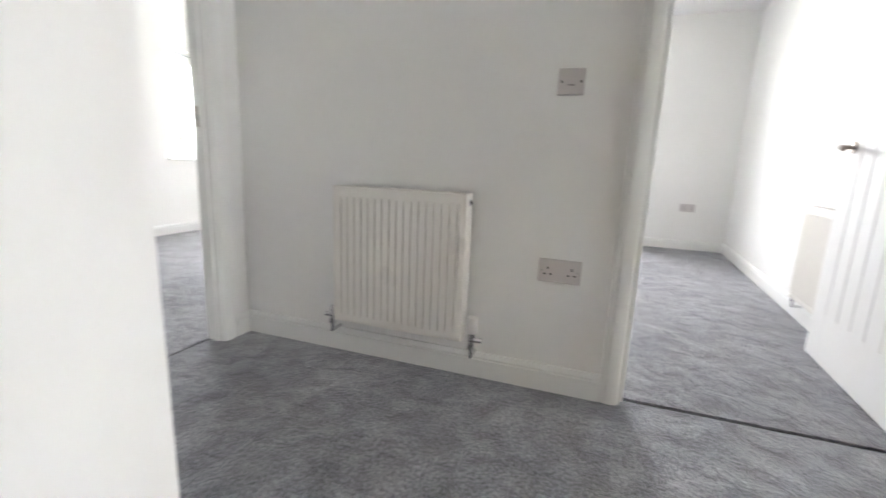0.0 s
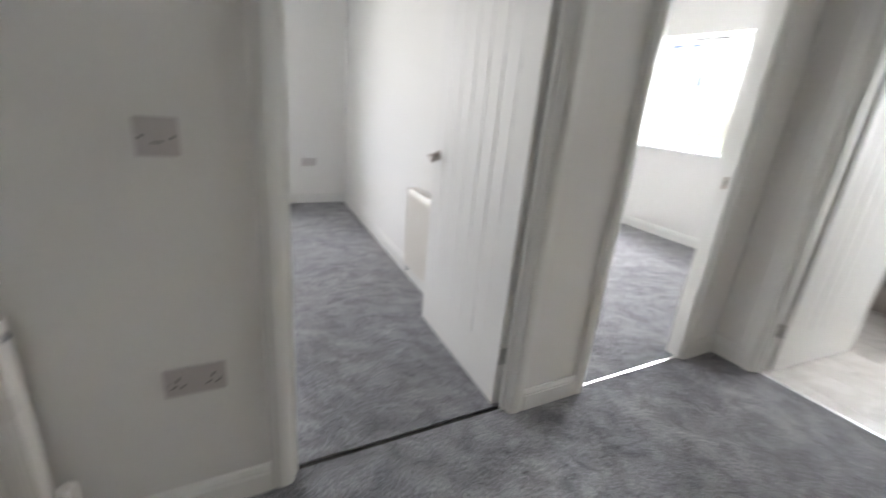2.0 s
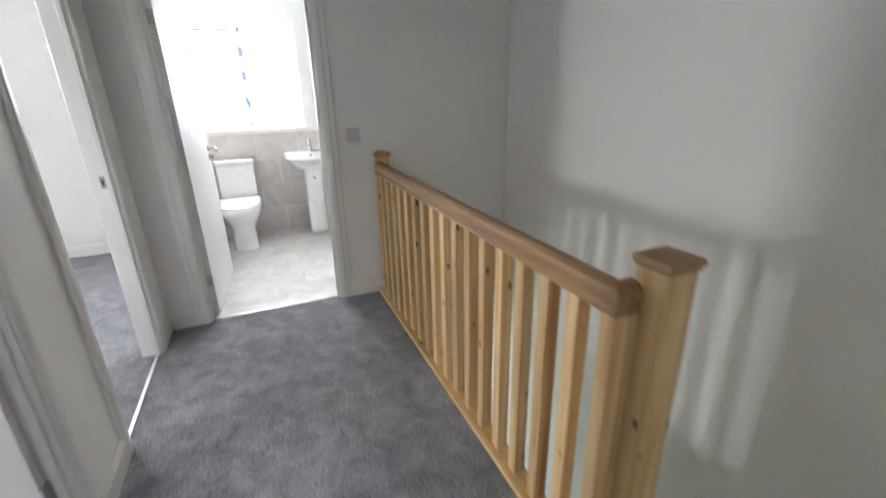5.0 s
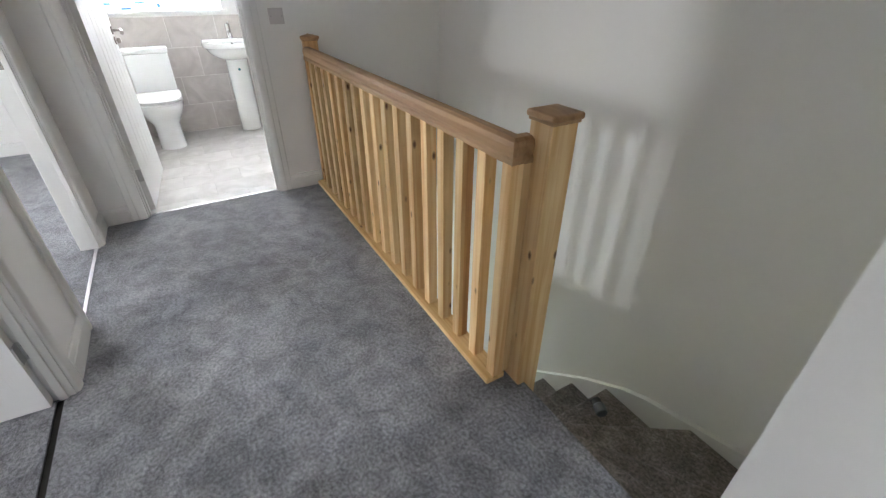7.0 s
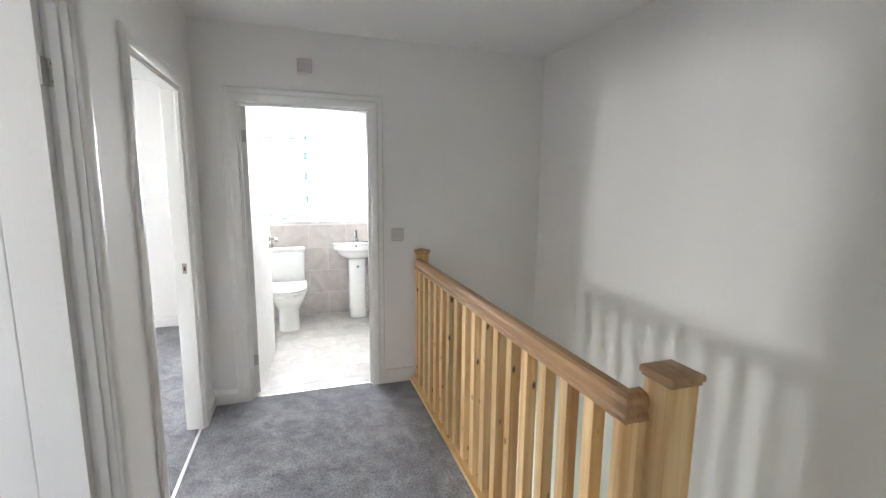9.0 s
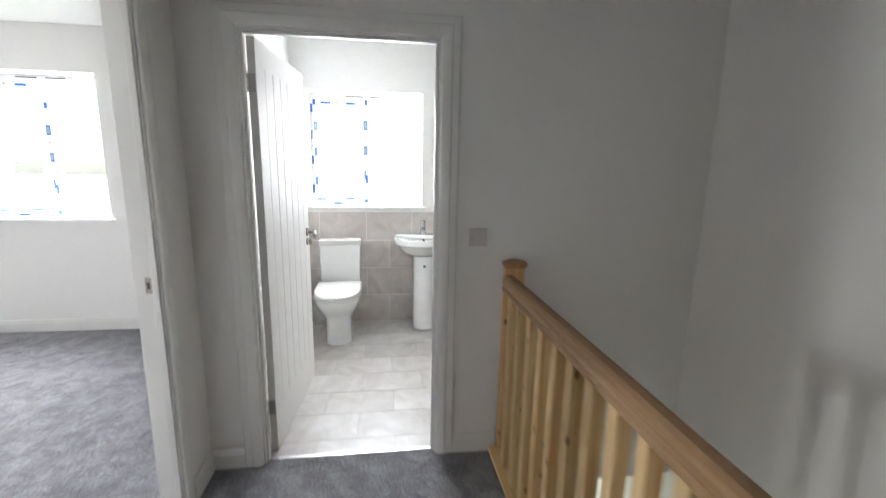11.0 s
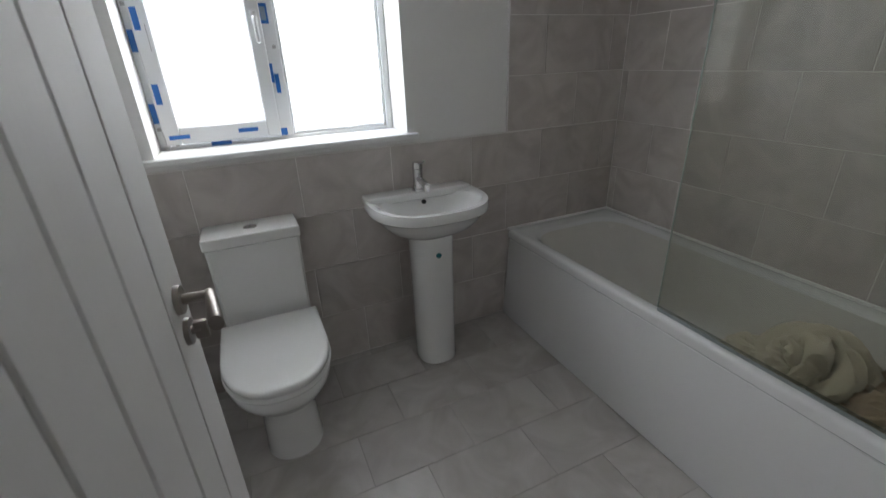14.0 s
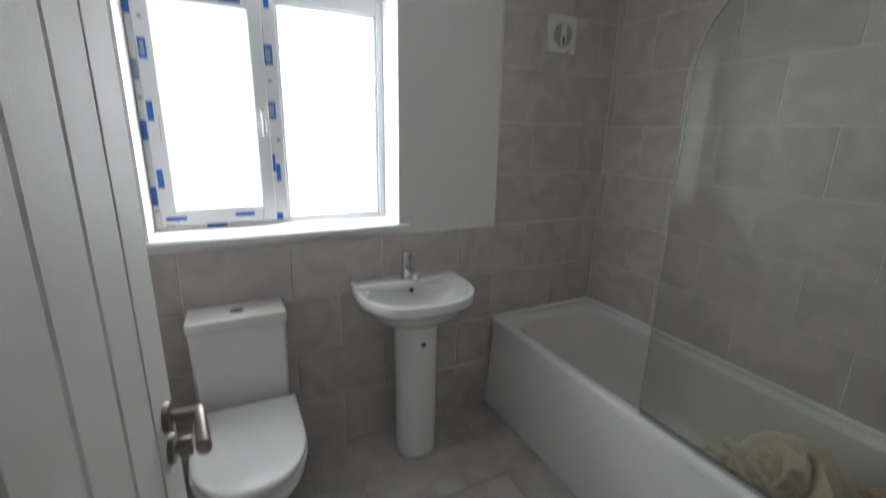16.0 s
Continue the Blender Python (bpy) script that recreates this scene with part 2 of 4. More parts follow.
DARK = material("black_plastic", (0.02, 0.02, 0.02), 0.5, vary=0.2, bump=0.0)
SLATE = material("slate_grey_plastic", (0.13, 0.14, 0.165), 0.45, vary=0.1, bump=0.0)
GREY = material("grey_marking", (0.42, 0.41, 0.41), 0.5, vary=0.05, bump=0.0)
BLUE = material("blue_protective_tape", (0.028, 0.165, 0.54), 0.45, vary=0.2, scale=40, bump=0.05)
PALEBLUE = material("faded_tape", (0.30, 0.38, 0.48), 0.5, vary=0.15, scale=40, bump=0.05)
TEAL = material("teal_sticker", (0.01, 0.16, 0.19), 0.4, vary=0.1, bump=0.0)
GROUT = material("pale_grout", (0.79, 0.765, 0.735), 0.9, vary=0.08, scale=20, bump=0.15)
FLOORGROUT = material("grey_grout", (0.47, 0.44, 0.42), 0.9, vary=0.15, scale=20, bump=0.15)
GAP = material("dark_joint", (0.035, 0.033, 0.03), 0.9, vary=0.2, bump=0.1)
CARPET = carpet_material("grey_carpet", (0.232, 0.236, 0.262), (0.322, 0.323, 0.347))
# stair copy of the grey carpet, browned to carry the warm stair light
WARMLITCARPET = carpet_material("warm_lit_stair_carpet", (0.225, 0.192, 0.170), (0.32, 0.282, 0.256))
PINE = pine_material("knotty_pine", (0.86, 0.63, 0.335), (0.70, 0.41, 0.17))
NEWELPINE = pine_material("orange_pine", (0.76, 0.485, 0.225), (0.60, 0.325, 0.125))
PINELONG = pine_material("pine_rail", (0.79, 0.56, 0.27), (0.62, 0.37, 0.14), along=0)
HEARTPINE = pine_material("heartwood_pine", (0.58, 0.33, 0.14), (0.40, 0.19, 0.065))
RAILWOOD = pine_material("oiled_handrail_wood", (0.50, 0.308, 0.156), (0.37, 0.200, 0.090), knots=False, along=0)
WALLTILE = tile_material("stone_effect_wall_tile", (0.52, 0.475, 0.447), (0.64, 0.592, 0.56))
FLOORTILE = tile_material("stone_effect_floor_tile", (0.50, 0.472, 0.447), (0.62, 0.592, 0.568), (0.27, 0.30))
GLASS = clear_material("window_glass", (0.97, 0.98, 0.98))
PALEGLASS = material("glass_edge_glint", (0.55, 0.62, 0.58), 0.15, vary=0.05, bump=0.0)
SCREENGLASS = clear_material("shower_screen_glass", (0.905, 0.918, 0.885), 0.006, 0.5, 0.034)
CREAM = material("cream_cotton_cloth", (0.62, 0.56, 0.445), 0.9, vary=0.12, scale=9, bump=0.4, bump_scale=260, sheen=0.2)
TAN = material("tan_cotton_cloth", (0.43, 0.335, 0.245), 0.9, vary=0.15, scale=9, bump=0.4, bump_scale=260, sheen=0.2)
LEAF = material("tree_leaves", (0.07, 0.12, 0.04), 0.6, vary=0.3, bump=0.0)
BARK = material("tree_bark", (0.12, 0.09, 0.06), 0.9, vary=0.3, bump=0.3)
GRASS = material("grass_ground", (0.07, 0.11, 0.04), 0.95, vary=0.3, scale=2, bump=0.3)

# ---- mesh helpers ----


def box(bm, x0, x1, y0, y1, z0, z1, bevel=0.0, seg=2):
    res = bmesh.ops.create_cube(bm, size=1.0, matrix=Matrix.Translation(((x0 + x1) / 2, (y0 + y1) / 2, (z0 + z1) / 2)) @ Matrix.Diagonal((x1 - x0, y1 - y0, z1 - z0, 1)))
    if bevel:
        edges = list({e for v in res["verts"] for e in v.link_edges})
        bmesh.ops.bevel(bm, geom=edges, offset=bevel, segments=seg, profile=0.5, affect="EDGES")
    return bm


def tube(bm, p0, p1, r0, r1=None, seg=20):
    p0, p1 = Vector(p0), Vector(p1)
    d = p1 - p0
    m = Matrix.Translation((p0 + p1) / 2) @ d.to_track_quat("Z", "Y").to_matrix().to_4x4()
    bmesh.ops.create_cone(bm, cap_ends=True, segments=seg, radius1=r0, radius2=r0 if r1 is None else r1, depth=d.length, matrix=m)
    return bm


def loft(bm, rings, cap0=True, cap1=True):
    """Skin closed rings of equal count."""
    vs = [[bm.verts.new(p) for p in ring] for ring in rings]
    k = len(vs[0])
    for a, b in zip(vs, vs[1:]):
        for i in range(k):
            bm.faces.new((a[i], a[(i + 1) % k], b[(i + 1) % k], b[i]))
    if cap0:
        bm.faces.new(vs[0][::-1])
    if cap1:
        bm.faces.new(vs[-1])
    bmesh.ops.recalc_face_normals(bm, faces=bm.faces[:])
    return bm


def prism(bm, outline, z0, z1):
    """Upright prism over a ground outline."""
    return loft(bm, [[(x, y, z0) for x, y in outline], [(x, y, z1) for x, y in outline]])


def oval(cx, cy, a, b, z, k=32, power=2.0, squash=1.0):
    """A superellipse ring; squash flattens its +x side."""
    ring = []
    for i in range(k):
        t = 2 * math.pi * i / k
        c, s = math.cos(t), math.sin(t)
        x = a * math.copysign(abs(c) ** (2 / power), c)
        y = b * math.copysign(abs(s) ** (2 / power), s)
        ring.append((cx + (x * squash if x > 0 else x), cy + y, z))
    return ring


def mesh_of(name, bm, mat, smooth=False):
    me = bpy.data.meshes.new(name)
    bmesh.ops.recalc_face_normals(bm, faces=bm.faces[:])
    bm.to_mesh(me)
    bm.free()
    me.materials.append(mat)
    if smooth:
        me.shade_smooth()
        me.set_sharp_from_angle(angle=radians(38))
    return me


def thing(name, bm, mat, label, category, group="", kind="", smooth=False):
    return tagged(new(name, mesh_of(name, bm, mat, smooth)), label, category, group, kind)


def empty(name, label, category, group="", kind="", at=None):
    o = new(name)
    if at is not None:
        o.matrix_world = at
    return tagged(o, label, category, group, kind)


def part(name, bm, mat, parent, label="", smooth=False):
    o = new(name, mesh_of(name, bm, mat, smooth))
    o.parent = parent
    if label:
        o["label"] = label
    return o


def bx(*a, **k):
    return box(bmesh.new(), *a, **k)


# ---- plan ----
CEILING = 2.43
NORTH, EAST, SOUTH, WEST = 2.33, 3.65, -0.065, -0.39
REAR = 5.57
HEAD = 1.965
WELL = 0.905
NIB_X, NIB_Y = 0.67, 1.11
NOSE = 0.858
DOOR_B, DOOR_C, DOOR_D, DOOR_A = (1.30, 2.175), (2.615, 3.365), (1.272, 2.088), (1.33, 2.165)
WT = 0.085
PART = 2.493
SKEW = 0.0579
GLAZED = 0.20
LOW = -2.6


def wall(name, axis, near, far, lo, hi, z0, z1, openings=(), label="smooth plastered wall painted white"):
    """A wall along an axis, of thickness near..far, with openings (from, to, bottom, top) cut through."""
    bm = bmesh.new()

    def put(a0, a1, c0, c1):
        if a1 - a0 < 1e-4 or c1 - c0 < 1e-4:
            return
        if axis == "x":
            box(bm, a0, a1, near, far, c0, c1)
        else:
            box(bm, near, far, a0, a1, c0, c1)

    if openings and all(o[2] == z0 for o in openings):
        # doorways only: one sheet with notches up from the floor
        line = [(lo, z0)]
        for a0, a1, c0, c1 in sorted(openings):
            line += [(a0, z0), (a0, c1), (a1, c1), (a1, z0)]
        line += [(hi, z0), (hi, z1), (lo, z1)]
        loft(bm, [[(a, d, c) if axis == "x" else (d, a, c) for a, c in line] for d in (near, far)])
        return thing(name, bm, PAINT, label, "wall", kind="structure")
    at = lo
    for a0, a1, c0, c1 in sorted(openings):
        put(at, a0, z0, z1)
        put(a0, a1, z0, c0)
        put(a0, a1, c1, z1)
        at = a1
    put(at, hi, z0, z1)
    return thing(name, bm, PAINT, label, "wall", kind="structure")


LIN = 0.022
door_hole = lambda d: (d[0] - LIN, d[1] + LIN, 0.0, HEAD + LIN)

wall("wall_landing_north", "x", NORTH, NORTH + WT, WEST, EAST + WT, 0, CEILING, [door_hole(DOOR_B), door_hole(DOOR_C)])
wall("wall_bathroom_north", "x", 2.27, NORTH + WT, EAST + WT, REAR, 0, CEILING)
wall("wall_landing_east", "y", EAST, EAST + WT, WELL - 0.06, NORTH, 0, CEILING, [door_hole(DOOR_D)])
wall("wall_stairwell_east", "y", EAST, EAST + WT, SOUTH, WELL - 0.06, -0.24, CEILING)
wall("wall_south", "x", SOUTH - 0.2, SOUTH, -3.05, REAR + 0.3, LOW, CEILING)
wall("wall_landing_west", "y", WEST - WT, WEST, NIB_Y - 0.1, 6.1, 0, CEILING, [door_hole(DOOR_A)])
wall("wall_stair_west", "y", NIB_X - 0.1, NIB_X, SOUTH, NIB_Y, LOW, CEILING)
wall("wall_landing_south_west", "x", NIB_Y - 0.1, NIB_Y, WEST, NIB_X - 0.1, 0, CEILING)
wall("wall_front_bedroom_south", "x", NIB_Y - 0.2, NIB_Y - 0.1, -3.05, WEST, 0, CEILING)
WIN_D, WIN_C = (1.172, 2.148, 1.05, 2.04), (3.73, 4.73, 0.935, 2.09)
wall("wall_rear", "y", REAR, REAR + 0.3, SOUTH, 6.4, -0.25, CEILING, [WIN_D, WIN_C])
skewed = lambda y: PART - SKEW * (6.1 - y)
thing("wall_bedroom_partition", loft(bmesh.new(), [[(skewed(NORTH + WT), NORTH + WT, z), (PART + WT, NORTH + WT, z), (PART + WT, 6.1, z), (PART, 6.1, z)] for z in (0, CEILING)]), PAINT, "smooth plastered bedroom partition painted white", "wall", kind="structure")
WIN_B = (0.42, 1.04, 0.95, 2.08)
wall("wall_north_outer", "x", 6.1, 6.4, -3.05, REAR, -0.25, CEILING, [WIN_B])
WIN_A = (4.05, 5.05, 0.76, 1.86)
wall("wall_front", "y", -3.3, -3.0, SOUTH, 6.4, -0.25, CEILING, [WIN_A])
wall("wall_lower_spandrel", "x", WELL - 0.1, WELL, 1.48, EAST, LOW, -0.24)
wall("wall_lower_hall_end", "y", -0.6, -0.5, SOUTH, 2.4, LOW, -0.24)
wall("wall_lower_hall_north", "x", 2.4, 2.5, -0.6, 4.7, LOW, -0.24)
# unseen wall; its opening is added to let the lower fill lamp through
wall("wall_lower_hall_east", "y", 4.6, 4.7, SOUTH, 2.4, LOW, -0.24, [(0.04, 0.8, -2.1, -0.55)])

ceil_bm = bmesh.new()
box(ceil_bm, -3.3, REAR + 0.3, SOUTH - 0.2, 6.4, CEILING, CEILING + 0.2)
thing("ceiling", ceil_bm, CEIL, "flat white painted plasterboard ceiling", "ceiling", kind="structure")

# carpeted floors, one slab per room
floor_bm = bmesh.new()
box(floor_bm, WEST - WT + 0.010, EAST + WT / 2, NIB_Y, NORTH + 0.034, -0.24, 0)
box(floor_bm, NIB_X, 1.5, NOSE, NIB_Y, -0.24, 0)
box(floor_bm, 1.5, EAST, WELL, NIB_Y, -0.24, 0)
thing("floor_landing", floor_bm, CARPET, "mottled grey deep-pile carpet on the landing", "carpet", kind="structure")
thing("floor_side_bedroom", bx(WEST, PART + 0.04, NORTH + 0.060, 6.1, -0.24, -0.002), CARPET, "mottled grey deep-pile bedroom carpet", "carpet", kind="structure")
thing("floor_rear_bedroom", bx(PART + 0.04, REAR, NORTH + 0.0345, 6.1, -0.24, -0.003), CARPET, "mottled grey deep-pile bedroom carpet", "carpet", kind="structure")
thing("floor_front_bedroom", bx(-3.0, WEST - WT - 0.008, NIB_Y - 0.1, 6.1, -0.24, -0.003), CARPET, "mottled grey deep-pile bedroom carpet", "carpet", kind="structure")
thing("floor_lower_hall", bx(-0.5, 4.6, SOUTH, 2.4, LOW - 0.1, LOW), CARPET, "grey carpet of the lower hall", "carpet", kind="structure")
bath_floor = thing("floor_bathroom", bx(EAST + WT / 2, REAR, SOUTH, 2.27, -0.24, -0.0024), FLOORGROUT, "stone-effect floor tiles in half bond", "tiled floor", kind="structure")
thing("ground", bx(-120, 130, -120, 120, LOW - 0.6, LOW - 0.3), GRASS, "grassy ground round the house", "ground", kind="structure")

# ---- woodwork ----


def architrave_profile(bm, axis, face, out, a0, a1, top, w=0.066):
    """Moulded surround swept round an opening a0..a1 on a wall face, mitred at the top; out is +1 or -1, the side it stands proud on."""
    gap = 0.008
    outline = [(0, -0.002), (0, 0.009), (0.0015, 0.0115), (0.005, 0.0135), (0.012, 0.0155), (0.022, 0.0175), (0.034, 0.0185), (0.043, 0.0178), (0.048, 0.0150), (0.0505, 0.0138), (w - 0.010, 0.0138), (w - 0.004, 0.0125), (w - 0.001, 0.0105), (w, 0.008), (w, -0.002)]
    rings = []
    for at, s, foot in ((a0 - gap, -1, True), (a0 - gap, -1, False), (a1 + gap, 1, False), (a1 + gap, 1, True)):
        ring = []
        for i, d in outline:
            h, z, deep = at + s * i, 0.0 if foot else top + gap + i, face + out * d
            ring.append((h, deep, z) if axis == "x" else (deep, h, z))
        rings.append(ring)
    loft(bm, rings)
    return bm


def door_frame(name, axis, near, far, span, stop_at, strike=None, wide=0.066):
    """Lining, stop and architraves of a doorway through a wall near..far."""
    a0, a1 = span
    e = empty(name, "white satin painted door frame with moulded architrave", "door frame", "door frames", "structure")
    lining = bmesh.new()
    n0, n1 = near - 0.001, far + 0.001
    for s0, s1, c0, c1 in ((a0 - LIN, a0, 0, HEAD + LIN), (a1, a1 + LIN, 0, HEAD + LIN), (a0, a1, HEAD, HEAD + LIN)):
        if axis == "x":
            box(lining, s0, s1, n0, n1, c0, c1)
        else:
            box(lining, n0, n1, s0, s1, c0, c1)
    part("lining", lining, GLOSS, e)
    stop = bmesh.new()
    t0, t1 = stop_at
    for s0, s1, c0, c1 in ((a0, a0 + 0.012, 0, HEAD), (a1 - 0.012, a1, 0, HEAD), (a0 + 0.012, a1 - 0.012, HEAD - 0.012, HEAD)):
        if axis == "x":
            box(stop, s0, s1, t0, t1, c0, c1, 0.002, 1)
        else:
            box(stop, t0, t1, s0, s1, c0, c1, 0.002, 1)
    part("door_stop", stop, GLOSS, e)
    for face, out in ((near, -1), (far, 1)):
        part("architrave", architrave_profile(bmesh.new(), axis, face, out, a0, a1, HEAD, wide), GLOSS, e)
    if strike:
        x, y = strike
        p = bmesh.new()
        if axis == "x":
            box(p, x - 0.0015, x + 0.0015, y - 0.011, y + 0.011, 0.955, 1.015)
        else:
            box(p, x - 0.013, x + 0.011, y - 0.0015, y + 0.0015, 0.945, 1.03)
        s = part("strike_plate", p, SATIN, e, "satin nickel strike plate")
        q = bmesh.new()
        if axis == "x":
            box(q, x - 0.002, x + 0.002, y - 0.005, y + 0.005, 0.972, 0.998)
        else:
            box(q, x - 0.005, x + 0.005, y - 0.002, y + 0.002, 0.972, 0.998)
        part("latch_hole", q, DARK, s)
    return e


door_frame("door_frame_b", "x", NORTH, NORTH + WT, DOOR_B, (NORTH + 0.02, NORTH + 0.046))
door_frame("door_frame_c", "x", NORTH, NORTH + WT, DOOR_C, (NORTH + 0.004, NORTH + 0.027), (DOOR_C[1] - 0.001, NORTH + 0.042))
door_frame("door_frame_d", "y", EAST, EAST + WT, DOOR_D, (EAST + 0.02, EAST + 0.046), (EAST + 0.064, DOOR_D[0] + 0.001), 0.085)
door_frame("door_frame_a", "y", WEST - WT, WEST, DOOR_A, (WEST - 0.046, WEST - 0.02), (WEST - 0.064, DOOR_A[1] - 0.001))


def skirting(name, axis, face, out, spans):
    e = empty(name, "white satin skirting board with a grooved top", "skirting board", "skirting boards", "structure")
    for a0, a1 in spans:
        bm = bmesh.new()
        prof = [(0, 0), (0.016, 0), (0.016, 0.074), (0.0125, 0.077), (0.0125, 0.081), (0.0145, 0.085), (0.008, 0.101), (0.006, 0.103), (0, 0.103)]
        rings = []
        for a in (a0, a1):
            rings.append([(a, face + out * d, z) if axis == "x" else (face + out * d, a, z) for d, z in prof])
        loft(bm, rings)
        part("board", bm, GLOSS, e)
    return e


AW = 0.008 + 0.066
skirting("baseboard_landing_north", "x", NORTH, -1, [(WEST + 0.016, DOOR_B[0] - AW), (DOOR_B[1] + AW, DOOR_C[0] - AW), (DOOR_C[1] + AW, EAST - 0.016)])
skirting("baseboard_landing_east", "y", EAST, -1, [(DOOR_D[1] + 0.093, NORTH), (0.96, DOOR_D[0] - 0.093)])
skirting("baseboard_landing_west", "y", WEST, 1, [(DOOR_A[1] + AW, NORTH), (NIB_Y, DOOR_A[0] - AW)])
skirting("baseboard_landing_nib", "x", NIB_Y, 1, [(WEST + 0.016, NIB_X)])
skirting("baseboard_side_bedroom_north", "x", 6.1, -1, [(WEST, PART - 0.016)])
skirting("baseboard_side_bedroom_east", "y", 0, -1, [(NORTH + WT + 0.02 - 6.1, 0)]).matrix_world = pose(PART, 6.1, 0, 0, 0, -math.degrees(math.atan(SKEW)))
skirting("baseboard_rear_bedroom_east", "y", REAR, -1, [(NORTH + WT, 6.1)])
skirting("baseboard_rear_bedroom_north", "x", 6.1, -1, [(PART + WT, REAR - 0.016)])
skirting("baseboard_front_bedroom_west", "y", -3.0, 1, [(NIB_Y, 6.1)])


def threshold(name, x0, x1, y0, y1, z, mat, label):
    thing(name, bx(x0, x1, y0, y1, z - 0.006, z, bevel=0.0015), mat, label, "threshold", kind="structure")


threshold("threshold_b", DOOR_B[0], DOOR_B[1], NORTH + 0.033, NORTH + 0.061, -0.010, GAP, "dark open joint between two carpets")
threshold("threshold_c", DOOR_C[0], DOOR_C[1], NORTH + 0.013, NORTH + 0.030, 0.005, STRIP, "bright aluminium carpet threshold strip")
threshold("threshold_a", WEST - WT - 0.009, WEST - WT + 0.011, DOOR_A[0], DOOR_A[1], -0.006, GAP, "dark open joint between two carpets")
threshold("threshold_d", EAST + 0.03, EAST + 0.046, DOOR_D[0], DOOR_D[1], 0.003, STRIP, "bright metal trim between carpet and floor tiles")

# ---- doors ----


def lever(parent, x, side, z, toward, turn=False):
    """Lever handle on a round rose, on the face at y = side * 0.018; the lever points along toward."""
    f = side * 0.0175
    e = part("door_handle", tube(bmesh.new(), (x, f, z), (x, f + side * 0.009, z), 0.026, 0.0245, 28), SATIN, parent, "satin nickel lever handle on a round rose", True)
    bm = bmesh.new()
    tube(bm, (x, f, z), (x, f + side * 0.05, z), 0.0095, 0.0085, 16)
    rings = []
    for i in range(9):
        u = i / 8
        a, b = 0.0105 + 0.003 * u, 0.0085 + 0.003 * u
        cx, cy, cz = x + toward * (0.090 * u - 0.004), f + side * (0.05 + 0.016 * u), z - 0.010 * u * u
        rings.append([(cx, cy + b * math.cos(t), cz + a * math.sin(t)) for t in [2 * math.pi * j / 14 for j in range(14)]])
    loft(bm, rings)
    part("lever", bm, SATIN, e, smooth=True)
    if turn:
        t = bmesh.new()
        tube(t, (x, f, z - 0.062), (x, f + side * 0.008, z - 0.062), 0.025, 0.0235, 28)
        tube(t, (x, f, z - 0.062), (x, f + side * 0.022, z - 0.062), 0.007, 0.007, 14)
        box(t, x - 0.006, x + 0.006, *sorted((f + side * 0.012, f + side * 0.034)), z - 0.079, z - 0.045, 0.003, 2)
        part("thumb_turn", t, SATIN, e, "satin nickel privacy turn", True)


def boarded_door(name, at, wide, label, turn=False, jamb=-1):
    """A ledged leaf in local x (0 at the hinge) by z, with grooved boards between stiles and rails on both faces."""
    d = empty(name, label, "door", "boarded doors", "structure", at)
    n, w = 5, 0.1145
    t, st, top, bot = 0.0175, (wide - n * w) / 2, 0.112, 0.222
    h = HEAD - 0.006
    for x0, x1 in ((0.002, st), (wide - st, wide - 0.002)):
        part("stile", bx(x0, x1, -t, t, 0.008, h, bevel=0.0015), DOORPAINT, d)
    part("top_rail", bx(st, wide - st, -t + 0.0006, t - 0.0006, h - top, h), DOORPAINT, d)
    part("bottom_rail", bx(st, wide - st, -t + 0.0006, t - 0.0006, 0.008, 0.008 + bot), DOORPAINT, d)
    plank = bmesh.new()
    prof = [(0.0024, -t + 0.004), (0.0055, -t + 0.0008), (w - 0.0055, -t + 0.0008), (w - 0.0024, -t + 0.004), (w - 0.0024, t - 0.004), (w - 0.0055, t - 0.0008), (0.0055, t - 0.0008), (0.0024, t - 0.004)]
    loft(plank, [[(x, y, z) for x, y in prof] for z in (0.008 + bot, h - top)])
    me = mesh_of("board", plank, DOORPAINT)
    for i in range(n):
        o = new("board", me)
        o.parent = d
        o.location = (st + i * w, 0, 0)
    part("groove_backing", bx(st, wide - st, -0.003, 0.003, 0.008 + bot, h - top), DOORPAINT, d)
    for z in (0.25, HEAD - 0.195):
        hg = bmesh.new()
        box(hg, -0.003, 0.002, -0.0155, 0.0155, z - 0.038, z + 0.038)
        tube(hg, (-0.004, jamb * (t + 0.003), z - 0.038), (-0.004, jamb * (t + 0.003), z + 0.038), 0.005, seg=12)
        box(hg, -0.036, -0.004, *sorted((jamb * 0.0170, jamb * 0.0192)), z - 0.038, z + 0.038)
        k = part("hinge", hg, STEEL, d, "steel butt hinge with three screws")
        for s, dx in ((-0.024, -0.014), (0, -0.024), (0.024, -0.014)):
            part("screw", tube(bmesh.new(), (dx, jamb * 0.0155, z + s), (dx, jamb * 0.0172, z + s), 0.0042, seg=8), DARK, k)
    for side in (-1, 1):
        lever(d, wide - 0.058, side, 1.012 if turn else 0.975, -1, turn and side < 0)
    part("latch_plate", bx(wide - 0.0025, wide - 0.0008, -0.011, 0.011, 0.945, 1.005), SATIN, d)
    return d


# side bedroom leaf stands open at right angles into the room, bathroom leaf nearly so
boarded_door("door_b", pose(2.1555, 2.392, 0, 0, 0, 87), 0.836, "white boarded door standing open into the bedroom")
boarded_door("door_d", pose(EAST + WT + 0.004, DOOR_D[1] - 0.022, 0, 0, 0, -4.2), 0.80, "white grooved bathroom door standing open", True, 1)
boarded_door("door_c", pose(DOOR_C[0] + 0.01, NORTH + WT + 0.012, 0, 0, 0, 91), 0.74, "white boarded door swung open against the bedroom wall")

